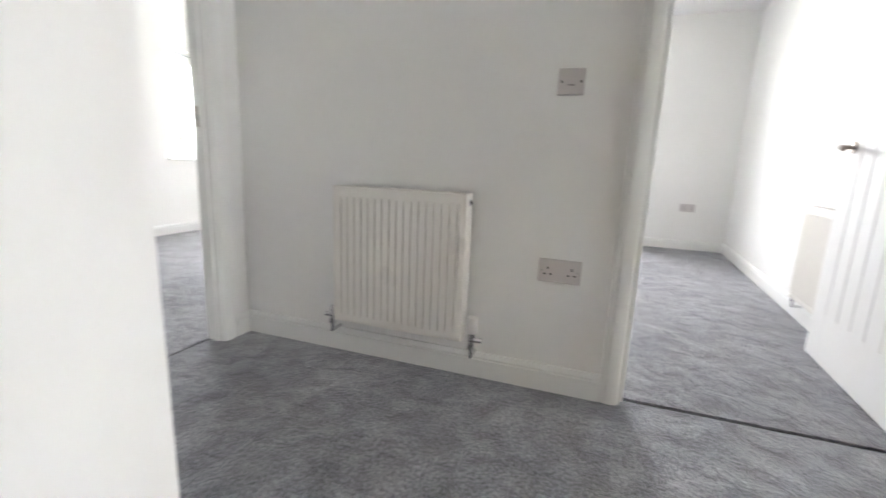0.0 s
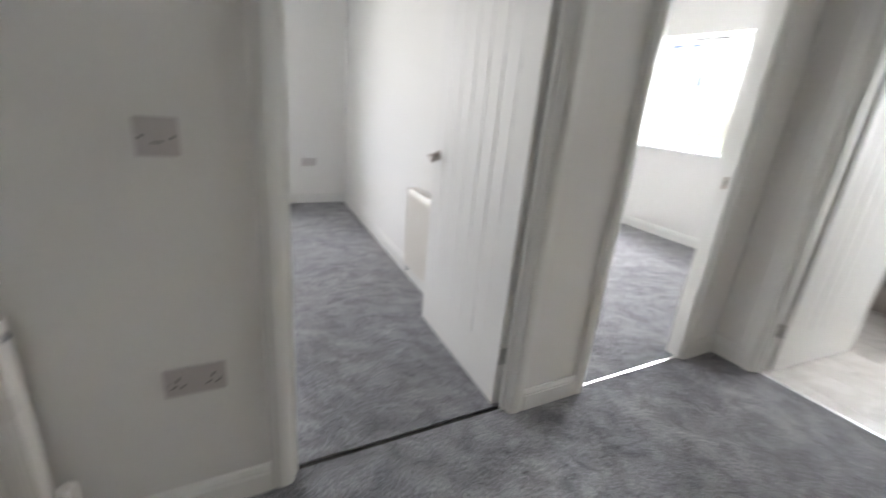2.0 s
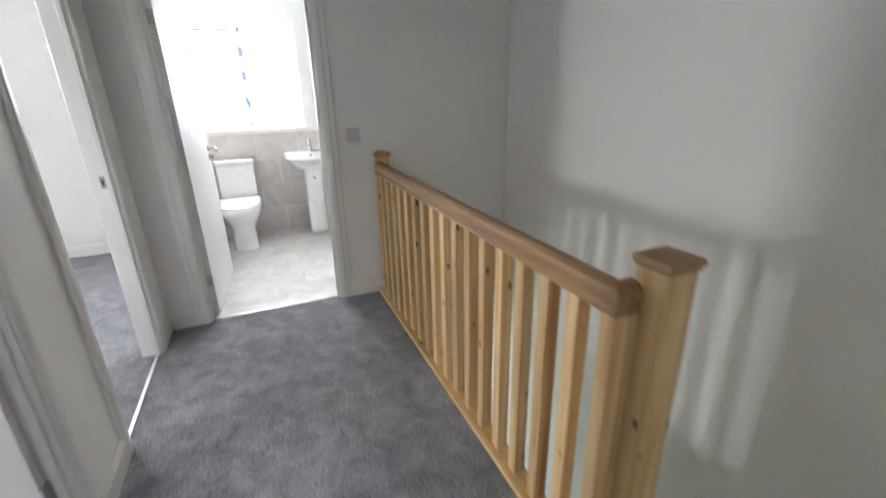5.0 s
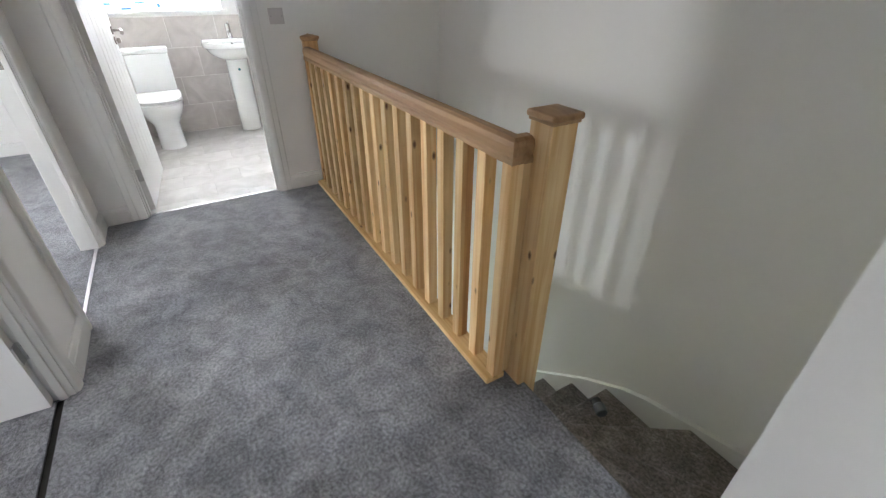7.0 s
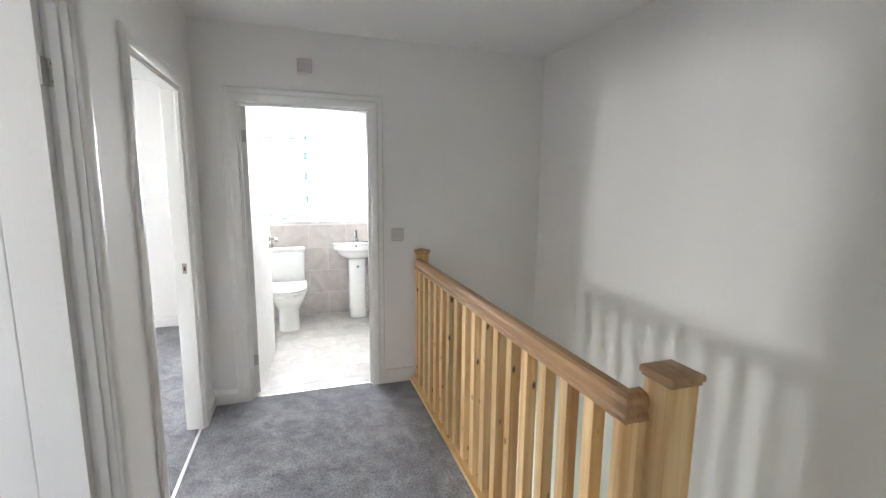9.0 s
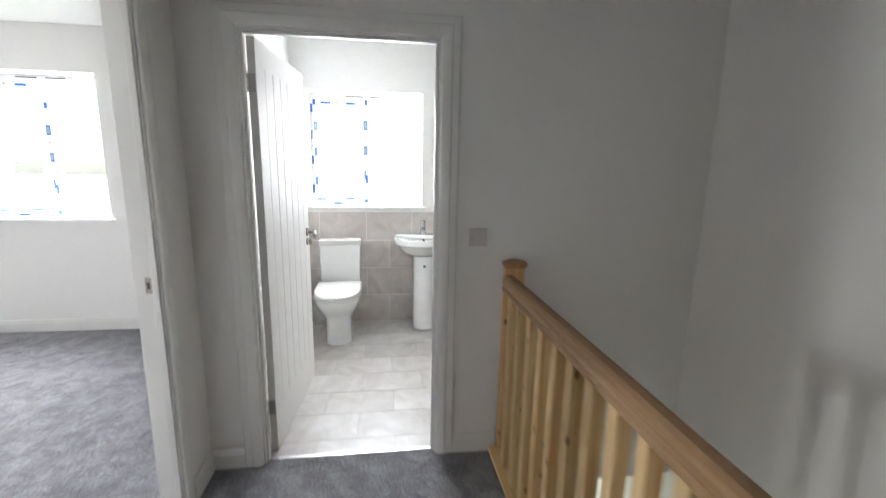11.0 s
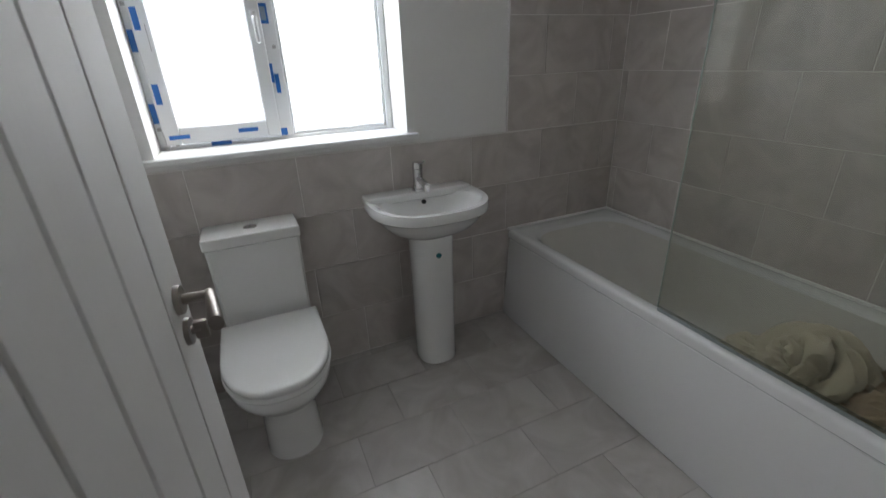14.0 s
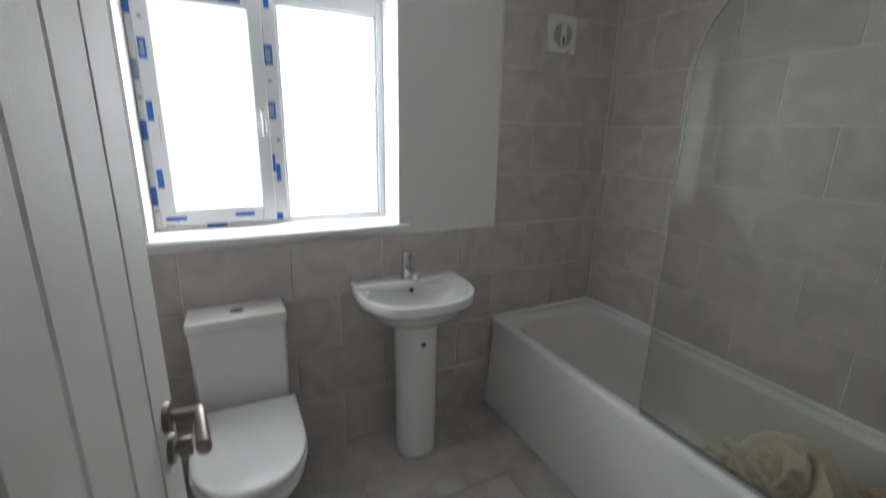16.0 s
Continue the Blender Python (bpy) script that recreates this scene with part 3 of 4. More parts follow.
# ---- windows ----


def ring_of(bm, a0, a1, b0, b1, y0, y1, left, right, bottom, top, bevel, seg=2):
    """Four members of a rectangular frame butted end to end."""
    box(bm, a0, a0 + left, y0, y1, b0, b1, bevel, seg)
    box(bm, a1 - right, a1, y0, y1, b0, b1, bevel, seg)
    box(bm, a0 + left, a1 - right, y0, y1, b0, b0 + bottom, bevel, seg)
    box(bm, a0 + left, a1 - right, y0, y1, b1 - top, b1, bevel, seg)
    return bm


def window(name, m, wide, high, label, tape=False, glass=None, fixed=True):
    """A casement, with a fixed light beside it or alone; local x runs along the wall from the opening light, y outward, z up from the sill."""
    w = empty(name, label, "window", "windows", "structure", m)
    mid = wide * 0.502 if fixed else wide - 0.005
    part("window_frame", ring_of(bmesh.new(), 0, wide, -0.03, high, 0, 0.06, 0.036, 0.028, 0.044, 0.06, 0.004), UPVC, w)
    s0, s1, c0, c1 = 0.024, mid - 0.026, 0.018, high - 0.054
    sh = part("sash", ring_of(bmesh.new(), s0, s1, c0, c1, -0.016, 0.03, 0.058, 0.054, 0.066, 0.054, 0.006, 3), UPVC, w, "opening casement with rounded upvc section")
    part("gasket", ring_of(bmesh.new(), s0 + 0.056, s1 - 0.052, c0 + 0.064, c1 - 0.052, 0.004, 0.0165, 0.004, 0.004, 0.004, 0.004, 0.001, 1), GREY, sh, "grey rubber glazing gasket")
    panes = [(s0 + 0.056, s1 - 0.052, c0 + 0.064, c1 - 0.052)]
    if fixed:
        part("mullion", bx(mid - 0.027, mid + 0.027, 0.0, 0.06, 0.014, high - 0.06, bevel=0.004), UPVC, w)
        part("glazing_bead", ring_of(bmesh.new(), mid + 0.027, wide - 0.028, 0.014, high - 0.06, 0.010, 0.03, 0.012, 0.012, 0.014, 0.012, 0.003, 1), UPVC, w)
        panes.append((mid + 0.036, wide - 0.037, 0.022, high - 0.069))
    for a0, a1, b0, b1 in panes:
        p = part("pane", bx(a0, a1, 0.018, 0.022, b0, b1), glass or GLASS, w)
        p.visible_shadow = False
    hx, hz = s1 - 0.024, high * 0.48
    hb = bmesh.new()
    box(hb, hx - 0.011, hx + 0.011, -0.028, -0.015, hz - 0.022, hz + 0.034, 0.004, 2)
    box(hb, hx - 0.008, hx + 0.008, -0.044, -0.027, hz - 0.085, hz + 0.012, 0.006, 3)
    k = part("window_handle", hb, UPVC, sh, "white cockspur window handle", True)
    part("lock_barrel", tube(bmesh.new(), (hx, -0.030, hz + 0.022), (hx, -0.0275, hz + 0.022), 0.005, seg=12), STEEL, k)
    if fixed:
        vb = bmesh.new()
        box(vb, mid - 0.225, mid + 0.225, -0.014, 0.0, high - 0.034, high - 0.010, 0.004, 2)
        v = part("trickle_vent", vb, UPVC, w, "slim trickle vent with dark slots")
        for a0, a1 in ((mid - 0.18, mid - 0.03), (mid + 0.035, mid + 0.18)):
            part("slot", bx(a0, a1, -0.0155, -0.013, high - 0.026, high - 0.019), DARK, v)
    if not tape:
        return w
    sash_y, frame_y = -0.0176, -0.0016

    def strip(u, v, across, tall, y, mat, framed=False):
        o = part("tape", bx(u - across / 2, u + across / 2, y, y + 0.0014, v, v + tall), mat, w, "printed blue protective tape")
        if framed:
            part("print", bx(u - across / 2 + 0.007, u + across / 2 - 0.007, y - 0.0005, y + 0.0002, v + 0.012, v + tall - 0.012), PALEBLUE, o)

    for u, v, across in ((0.046, 0.652, 0.026), (0.042, 0.431, 0.020), (0.043, 0.174, 0.021), (0.040, 0.868, 0.024)):
        strip(u, v, across, 0.045 if v > 0.8 else 0.074, sash_y, BLUE, across > 0.025)
    for u, v, faded in ((0.013, 0.805, False), (0.012, 0.579, True), (0.012, 0.360, False), (0.012, 0.104, False)):
        strip(u, v, 0.019, 0.074, frame_y, PALEBLUE if faded else BLUE)
    for u, v, across, tall in ((0.001, 0.880, 0.020, 0.045), (-0.006, 0.667, 0.034, 0.078), (-0.010, 0.451, 0.034, 0.072), (-0.018, 0.231, 0.016, 0.074), (0.000, 0.190, 0.017, 0.074), (-0.008, 0.016, 0.026, 0.030)):
        strip(mid - 0.004 + u, v, across, tall, frame_y, BLUE, across > 0.03)
    for u0, u1, v, y in ((0.042, 0.115, 0.040, sash_y), (0.297, 0.373, 0.046, sash_y), (0.184, 0.261, 0.001, frame_y), (0.096, 0.177, high - 0.090, sash_y), (0.313, 0.391, high - 0.090, sash_y)):
        strip((u0 + u1) / 2, v, u1 - u0, 0.016, y, BLUE)
    # printed crop marks of the film and thin pen lines
    for u, v, y in ((0.050, 0.79, sash_y), (0.014, 0.51, frame_y), (0.014, 0.075, frame_y), (0.062, 0.012, frame_y), (mid - 0.010, 0.60, frame_y), (mid + 0.006, 0.36, frame_y), (0.235, high - 0.084, sash_y)):
        part("film_print", bx(u - 0.007, u + 0.007, y, y + 0.0012, v, v + 0.013), GREY, w)
    for u, v, y in ((0.066, 0.36, sash_y), (0.024, 0.30, frame_y), (mid - 0.024, 0.72, frame_y)):
        part("film_print", bx(u - 0.001, u + 0.001, y, y + 0.0012, v, v + 0.09), GREY, w)
    return w


def sill(name, x0, x1, y0, y1, z):
    thing(name, bx(x0, x1, y0, y1, z - 0.004, z + 0.020, bevel=0.006, seg=3), SILLPAINT, "white painted window board with rounded nosing", "window sill", "window sills", "structure")


# local x runs from north to south on the rear wall: opening light to the north
window("window_bathroom", Matrix.Translation((REAR + GLAZED, WIN_D[1], WIN_D[2] + 0.02)) @ pose(0, 0, 0, 0, 0, -90), WIN_D[1] - WIN_D[0], WIN_D[3] - WIN_D[2] - 0.02, "white upvc casement window with blue protective tape", True, FROSTED)
window("window_rear_bedroom", Matrix.Translation((REAR + GLAZED, WIN_C[1], WIN_C[2] + 0.02)) @ pose(0, 0, 0, 0, 0, -90), WIN_C[1] - WIN_C[0], WIN_C[3] - WIN_C[2] - 0.02, "white upvc casement window with blue protective tape", True)
window("window_side_bedroom", pose(WIN_B[0], 6.22, WIN_B[2] + 0.02), WIN_B[1] - WIN_B[0], WIN_B[3] - WIN_B[2] - 0.02, "white upvc casement window", fixed=False)
window("window_front_bedroom", Matrix.Translation((-3.12, WIN_A[0], WIN_A[2] + 0.02)) @ pose(0, 0, 0, 0, 0, 90), WIN_A[1] - WIN_A[0], WIN_A[3] - WIN_A[2] - 0.02, "white upvc casement window facing garden trees")
sill("window_sill_bathroom", REAR - 0.03, REAR + GLAZED + 0.002, WIN_D[0] - 0.045, WIN_D[1] + 0.045, WIN_D[2])
sill("window_sill_rear_bedroom", REAR - 0.03, REAR + GLAZED + 0.002, WIN_C[0] - 0.03, WIN_C[1] + 0.03, WIN_C[2])
sill("window_sill_front_bedroom", -3.122, -2.97, WIN_A[0] - 0.03, WIN_A[1] + 0.03, WIN_A[2])
sill("window_sill_side_bedroom", WIN_B[0] - 0.03, WIN_B[1] + 0.03, 6.07, 6.222, WIN_B[2])

# ---- radiators, sockets and switches ----


def radiator(name, m, wide, high, label):
    """Pressed steel panel radiator; local x along the wall, y out from it, z up."""
    r = empty(name, label, "radiator", "panel radiators", "", m)
    n = max(8, round(wide / 0.0335))
    bm = bmesh.new()
    prof, x0, step = [], 0.018, (wide - 0.036) / n
    prof.append((0.0, 0.092))
    for i in range(n):
        a = x0 + i * step
        prof += [(a + 0.12 * step, 0.0990), (a + 0.24 * step, 0.0912), (a + 0.42 * step, 0.0900), (a + 0.54 * step, 0.0978), (a + 0.80 * step, 0.1000)]
    prof.append((wide, 0.092))
    zs = (0.030, 0.042, high - 0.046, high - 0.034)
    rows = []
    for k, z in enumerate(zs):
        rows.append([bm.verts.new((x, y if k in (1, 2) else 0.097 if 0 < x < wide else y, z)) for x, y in prof])
    low = [bm.verts.new((x, 0.090, 0.0)) for x, y in prof]
    low2 = [bm.verts.new((x, 0.097 if 0 < x < wide else 0.092, 0.012)) for x, y in prof]
    up = [bm.verts.new((x, 0.097 if 0 < x < wide else 0.092, high - 0.012)) for x, y in prof]
    up2 = [bm.verts.new((x, 0.088, high)) for x, y in prof]
    chain = [low, low2, *rows, up, up2]
    for a, b in zip(chain, chain[1:]):
        for i in range(len(a) - 1):
            bm.faces.new((a[i], a[i + 1], b[i + 1], b[i]))
    part("front_panel", bm, RADWHITE, r, "pressed white steel panel with vertical flutes", True)
    part("back_panel", bx(0.004, wide - 0.004, 0.03, 0.045, 0.01, high - 0.01, bevel=0.004), RADWHITE, r)
    for a0, a1 in ((-0.002, 0.006), (wide - 0.006, wide + 0.002)):
        part("side_cover", bx(a0, a1, 0.026, 0.0955, 0.0, high + 0.004, bevel=0.002), RADWHITE, r)
    g = bmesh.new()
    box(g, 0.006, wide - 0.006, 0.026, 0.034, high - 0.004, high + 0.004)
    box(g, 0.006, wide - 0.006, 0.080, 0.089, high - 0.004, high + 0.004)
    for i in range(int(wide / 0.014)):
        box(g, 0.008 + i * 0.014, 0.0125 + i * 0.014, 0.034, 0.080, high - 0.002, high + 0.003)
    part("top_grille", g, RADWHITE, r, "slotted top grille")
    # solid grey block fills the space between the two panels
    part("grey_filler", bx(0.01, wide - 0.01, 0.046, 0.084, 0.03, high - 0.02), GREY, r)
    for x in (0.12, wide - 0.12):
        part("bracket", bx(x - 0.015, x + 0.015, 0.0, 0.032, 0.03, high - 0.06), RADWHITE, r)
    plug = bmesh.new()
    tube(plug, (-0.002, 0.062, high - 0.030), (-0.009, 0.062, high - 0.030), 0.013, 0.012, 6)
    bp = part("bleed_plug", plug, CHROME, r, "chrome bleed plug")
    part("bleed_screw", tube(bmesh.new(), (-0.008, 0.062, high - 0.030), (-0.012, 0.062, high - 0.030), 0.0055, seg=8), DARK, bp, "dark bleed screw")
    return r


def lockshield(r, x, z):
    bm = bmesh.new()
    tube(bm, (x, 0.06, z - 0.062), (x, 0.06, z + 0.035), 0.0075, seg=14)
    tube(bm, (x, 0.066, z - 0.06), (x, 0.0, z - 0.06), 0.0075, seg=14)
    tube(bm, (x, 0.06, z - 0.03), (x, 0.06, z - 0.008), 0.0135, seg=8)
    tube(bm, (x - 0.008, 0.06, z + 0.008), (x + 0.035, 0.06, z + 0.008), 0.0095, seg=14)
    tube(bm, (x, 0.06, z + 0.025), (x, 0.06, z + 0.05), 0.011, 0.009, 14)
    part("lockshield_valve", bm, CHROME, r, "chrome lockshield valve", True)


def thermostat(r, x, z):
    bm = bmesh.new()
    tube(bm, (x, 0.06, z - 0.066), (x, 0.06, z + 0.03), 0.0075, seg=14)
    tube(bm, (x, 0.066, z - 0.064), (x, 0.0, z - 0.064), 0.0075, seg=14)
    tube(bm, (x, 0.06, z - 0.034), (x, 0.06, z - 0.012), 0.0145, seg=8)
    tube(bm, (x - 0.04, 0.06, z + 0.006), (x + 0.01, 0.06, z + 0.006), 0.0105, seg=14)
    tube(bm, (x, 0.06, z + 0.01), (x, 0.06, z + 0.034), 0.014, seg=14)
    v = part("thermostatic_valve", bm, CHROME, r, "chrome valve body", True)
    hd = bmesh.new()
    loft(hd, [oval(x, 0.06, a, a, z + dz, 20) for a, dz in ((0.017, 0.032), (0.0205, 0.038), (0.0205, 0.083), (0.0185, 0.095), (0.010, 0.099))])
    part("valve_head", hd, PLASTIC, v, "white plastic thermostatic head", True)


rad = radiator("radiator", Matrix.Translation((0.712, NORTH, 0.17)) @ pose(0, 0, 0, 0, 0, 180), 0.555, 0.56, "white steel panel radiator mounted on the landing wall")
# local x runs back from its far end, so the valves swap sides
lockshield(rad, 0.555 + 0.032, 0.0)
thermostat(rad, -0.036, 0.0)
rad2 = radiator("radiator", pose(skewed(2.86), 2.86, 0.15, 0, 0, 90 - math.degrees(math.atan(SKEW))), 0.86, 0.53, "white steel panel radiator half hidden behind an open door")
lockshield(rad2, 0.86 + 0.032, 0.0)


def plate(name, m, wide, high, label, category, kindof):
    """An electrical face plate; local x along the wall, -y out from it, z up, centred."""
    e = empty(name, label, category, "electrical plates", "", m)
    part("face_plate", bx(-wide / 2, wide / 2, -0.009, 0, -high / 2, high / 2, bevel=0.003, seg=2), PLATE, e)
    for s in (-1, 1):
        part("screw", tube(bmesh.new(), (s * (wide / 2 - 0.012), -0.0098, 0), (s * (wide / 2 - 0.012), -0.0085, 0), 0.0036, seg=10), DARK if kindof == "spur" else GREY, e)
    if kindof == "socket":
        for cx in (-0.042, 0.042):
            for hx, hz, hw, hh in ((0, 0.010, 0.0052, 0.010), (-0.011, -0.012, 0.0090, 0.0052), (0.011, -0.012, 0.0090, 0.0052)):
                part("pin_hole", bx(cx + hx - hw / 2, cx + hx + hw / 2, -0.0096, -0.0088, hz - hh / 2, hz + hh / 2), DARK, e)
            part("rocker", bx(cx - (0.008 if cx < 0 else -0.0) - 0.004, cx + (0.012 if cx > 0 else 0.004), -0.0115, -0.009, 0.021, 0.037, bevel=0.001), PLATE, e)
    if kindof == "spur":
        part("fuse_carrier", bx(-0.017, 0.017, -0.0115, -0.009, -0.014, 0.008, bevel=0.001), PLATE, e)
        part("slot", bx(-0.011, 0.011, -0.0122, -0.0113, -0.0125, -0.0098), DARK, e)
    if kindof == "switch":
        part("rocker", bx(-0.011, 0.011, -0.0125, -0.009, -0.018, 0.018, bevel=0.0015), PLATE, e)
    return e


plate("socket_outlet", pose(1.048, NORTH, 0.47), 0.150, 0.086, "white plastic double socket on the landing wall", "socket", "socket")
plate("fused_spur", pose(1.029, NORTH, 1.12), 0.086, 0.086, "white plastic fused spur plate with a slot", "switch", "spur")
plate("light_switch", pose(EAST, 1.078, 1.114, 0, 0, -90), 0.087, 0.087, "white blank switch plate with two screws", "switch", "blank")
plate("socket_outlet", pose(2.09, 6.1, 0.46), 0.150, 0.086, "white plastic double socket on the bedroom wall", "socket", "socket")
box_e = empty("wall_box", "small square white sounder high on the wall", "alarm box", at=pose(EAST, 1.677, 2.21, 0, 0, -90))
part("cover", bx(-0.045, 0.045, -0.026, 0, -0.045, 0.045, bevel=0.006, seg=3), PLATE, box_e, "pale grey cover")

# ---- stairs ----
RISE = 0.195
stairs = empty("staircase", "grey carpeted winder staircase, browned by warm light, with white strings", "stairs", kind="structure")
W0, S0, INNER = NIB_X + 0.001, SOUTH + 0.001, WELL - 0.101


def nosed(outline, z):
    """A carpet-wrapped tread, 35 mm thick, with its edges rolled over."""
    bm = prism(bmesh.new(), outline, z - 0.035, z)
    rims = [e for e in bm.edges if abs(e.verts[0].co.z - e.verts[1].co.z) < 1e-5]
    bmesh.ops.bevel(bm, geom=rims, offset=0.012, segments=3, profile=0.5, affect="EDGES")
    return bm


def winder(outline, back, z):
    """One carpeted winding step: a nosed tread and the riser under it, set back by a little."""
    part("tread", nosed(outline, z), WARMLITCARPET, stairs, "carpeted winder tread with warm stair light in its colour")
    part("riser", prism(bmesh.new(), [(x + back[0], y + back[1]) for x, y in outline], z - RISE - 0.01, z - 0.035), WARMLITCARPET, stairs)


winder([(W0, NOSE + 0.002), (1.44, NOSE + 0.002), (1.44, INNER), (1.385, INNER - 0.004), (W0, 0.56)], (0, 0.02), -RISE)
winder([(W0, 0.58), (1.385, INNER), (1.44, INNER), (1.44, 0.69), (1.40, 0.662), (W0, 0.21)], (-0.008, 0.018), -2 * RISE)
winder([(W0, 0.23), (1.40, 0.68), (1.44, 0.70), (1.44, INNER), (1.53, INNER), (1.52, 0.58), (1.09, S0), (W0, S0)], (-0.016, 0.01), -3 * RISE)
winder([(1.07, S0), (1.50, 0.58), (1.51, INNER), (1.59, INNER), (1.59, S0)], (-0.02, 0), -4 * RISE)
x = 1.57
for i in range(8):
    z = -RISE * (i + 5)
    part("tread", nosed([(x, S0), (x + 0.265, S0), (x + 0.265, INNER), (x, INNER)], z), WARMLITCARPET, stairs)
    part("riser", bx(x + 0.005, x + 0.245, S0 + 0.001, INNER - 0.001, z - RISE - 0.01, z - 0.035), WARMLITCARPET, stairs)
    x += 0.245
st = bmesh.new()
loft(st, [[(px, yy, pz) for px, pz in ((NIB_X, -0.43), (0.874, -0.491), (1.108, -0.559), (1.35, -0.63), (1.485, -0.69), (1.75, -0.86), (3.6, -2.33), (3.6, -2.6), (1.40, -2.6), (NIB_X, -2.2))] for yy in (SOUTH, SOUTH + 0.028)])
part("string", st, GLOSS, stairs, "white painted stair string")
part("string", bx(W0 - 0.001, W0 + 0.027, SOUTH + 0.028, NOSE - 0.01, -0.9, -0.30), GLOSS, stairs)
part("apron", bx(NIB_X + 0.03, 1.38, NOSE - 0.002, NOSE + 0.02, -0.24, -0.012, bevel=0.003), CARPET, stairs)
thing("floor_edge_trim", bx(1.48, EAST, WELL - 0.012, WELL - 0.001, -0.3, -0.002), GLOSS, "white painted fascia along the stairwell edge", "trim", kind="structure")

# a small cap left lying on the stairs
cap = bmesh.new()
loft(cap, [oval(0, 0, q, q, h, 20) for q, h in ((0.018, 0.0), (0.021, 0.003), (0.022, 0.036), (0.019, 0.040))])
bmesh.ops.transform(cap, matrix=pose(1.455, 0.145, -RISE * 4 + 0.033, 90, 0, 66) @ Matrix.Scale(1.5, 4), verts=cap.verts)
cap_e = empty("plastic_cap", "small grey plastic cap with dark end on stair tread", "plastic cap")
part("body", cap, SLATE, cap_e, smooth=True)
end_bm = bmesh.new()
loft(end_bm, [oval(0, 0, q, q, h, 20) for q, h in ((0.0185, 0.040), (0.0185, 0.062), (0.015, 0.066))])
bmesh.ops.transform(end_bm, matrix=pose(1.455, 0.145, -RISE * 4 + 0.033, 90, 0, 66) @ Matrix.Scale(1.5, 4), verts=end_bm.verts)
part("nozzle", end_bm, DARK, cap_e, "dark nozzle end", True)

# ---- balustrade ----
RAIL_Y = 0.932
bal = empty("balustrade", "knotty pine balustrade with square spindles round the stairwell", "balustrade", kind="structure")


def newel(x, y, low, top, half=False):
    """A square post with a moulded cap; half: only its front half, planted on a wall."""
    n = part("newel_post", bx(-0.045, 0.0 if half else 0.045, -0.045, 0.045, low, top, bevel=0.003), NEWELPINE if half else PINE, bal, "square knotty pine newel post")
    n.location = (x, y, 0)
    cap = bmesh.new()
    for s, z0, z1, b in ((0.050, top, top + 0.008, 0.002), (0.056, top + 0.008, top + 0.028, 0.007)):
        box(cap, -s, 0.0 if half else s, -s, s, z0, z1, b, 3)
    e, q = (0.0, 0.0) if half else (0.050, 0.002)
    loft(cap, [[(-0.050, -0.050, top + 0.027), (e, -0.050, top + 0.027), (e, 0.050, top + 0.027), (-0.050, 0.050, top + 0.027)], [(-0.006, -0.002, top + 0.039), (q, -0.002, top + 0.039), (q, 0.002, top + 0.039), (-0.006, 0.002, top + 0.039)]])
    part("newel_cap", cap, RAILWOOD, n, "darker chamfered newel cap", True)
    return n


newel(1.43, 0.843, -0.6, 0.982)
newel(EAST - 0.0005, 0.902, -0.25, 0.972, True)
RAIL_X0, RAIL_X1 = 1.446, 3.607
RT = 0.940
rail = bmesh.new()
prof = [(-0.031, 0), (0.031, 0), (0.031, 0.014), (0.026, 0.022), (0.029, 0.034), (0.031, 0.052), (0.026, 0.066), (0.014, 0.074), (-0.014, 0.074), (-0.026, 0.066), (-0.031, 0.052), (-0.029, 0.034), (-0.026, 0.022), (-0.031, 0.014)]
# the rail turns a mitred corner back into the landing newel
CX = RAIL_X0 + 0.031
loft(rail, [[(RAIL_X1, RAIL_Y + d, RT - 0.074 + z) for d, z in prof], [(CX - d, RAIL_Y + d, RT - 0.074 + z) for d, z in prof], [(CX - d, 0.884, RT - 0.074 + z) for d, z in prof]])
part("handrail", rail, RAILWOOD, bal, "moulded darker wood handrail with a mitred return")
part("base_rail", bx(1.446, 3.648, WELL + 0.003, 0.990, 0.0, 0.026, bevel=0.003), PINELONG, bal)
spind = bmesh.new()
box(spind, -0.0222, 0.0222, -0.0222, 0.0222, 0.026, RT - 0.07, 0.002, 1)
spindle_mesh = mesh_of("spindle", spind, PINE)
COUNT = 17
for i in range(COUNT):
    o = new("spindle", spindle_mesh)
    o.parent = bal
    o.location = (1.468 + i * 0.1255, RAIL_Y + 0.009, 0)
    if i == 2:
        # one spindle is half reddish heartwood
        face = bmesh.new()
        box(face, -0.0226, -0.010, -0.0226, 0.004, 0.0262, RT - 0.0702)
        part("heartwood", face, HEARTPINE, o, "reddish brown heartwood edge")
o = new("spindle", spindle_mesh)
o.parent = bal
o.location = (1.472, 0.899, 0)

# ---- bathroom: wc, basin, bath ----
wc = empty("toilet", "white close-coupled toilet with closed seat", "toilet", at=pose(REAR - 0.012, 1.885, 0))
# local -x points out from the wall
bm = bmesh.new()
loft(bm, [[(x * k, y * k2, z) for x, y in ((-0.004, -0.18), (-0.155, -0.175), (-0.165, -0.165), (-0.165, 0.165), (-0.155, 0.175), (-0.004, 0.18))] for z, k, k2 in ((0.400, 0.99, 0.925), (0.44, 1.0, 0.935), (0.735, 1.02, 0.965), (0.7495, 1.02, 0.965))])
part("cistern", bm, CHINA, wc, smooth=True)
part("cistern_lid", bx(-0.1735, 0.0, -0.1755, 0.1755, 0.7512, 0.797, bevel=0.008, seg=4), CHINA, wc, smooth=True)
btn = bmesh.new()
tube(btn, (-0.095, 0.0, 0.794), (-0.095, 0.0, 0.799), 0.026, 0.024, 24)
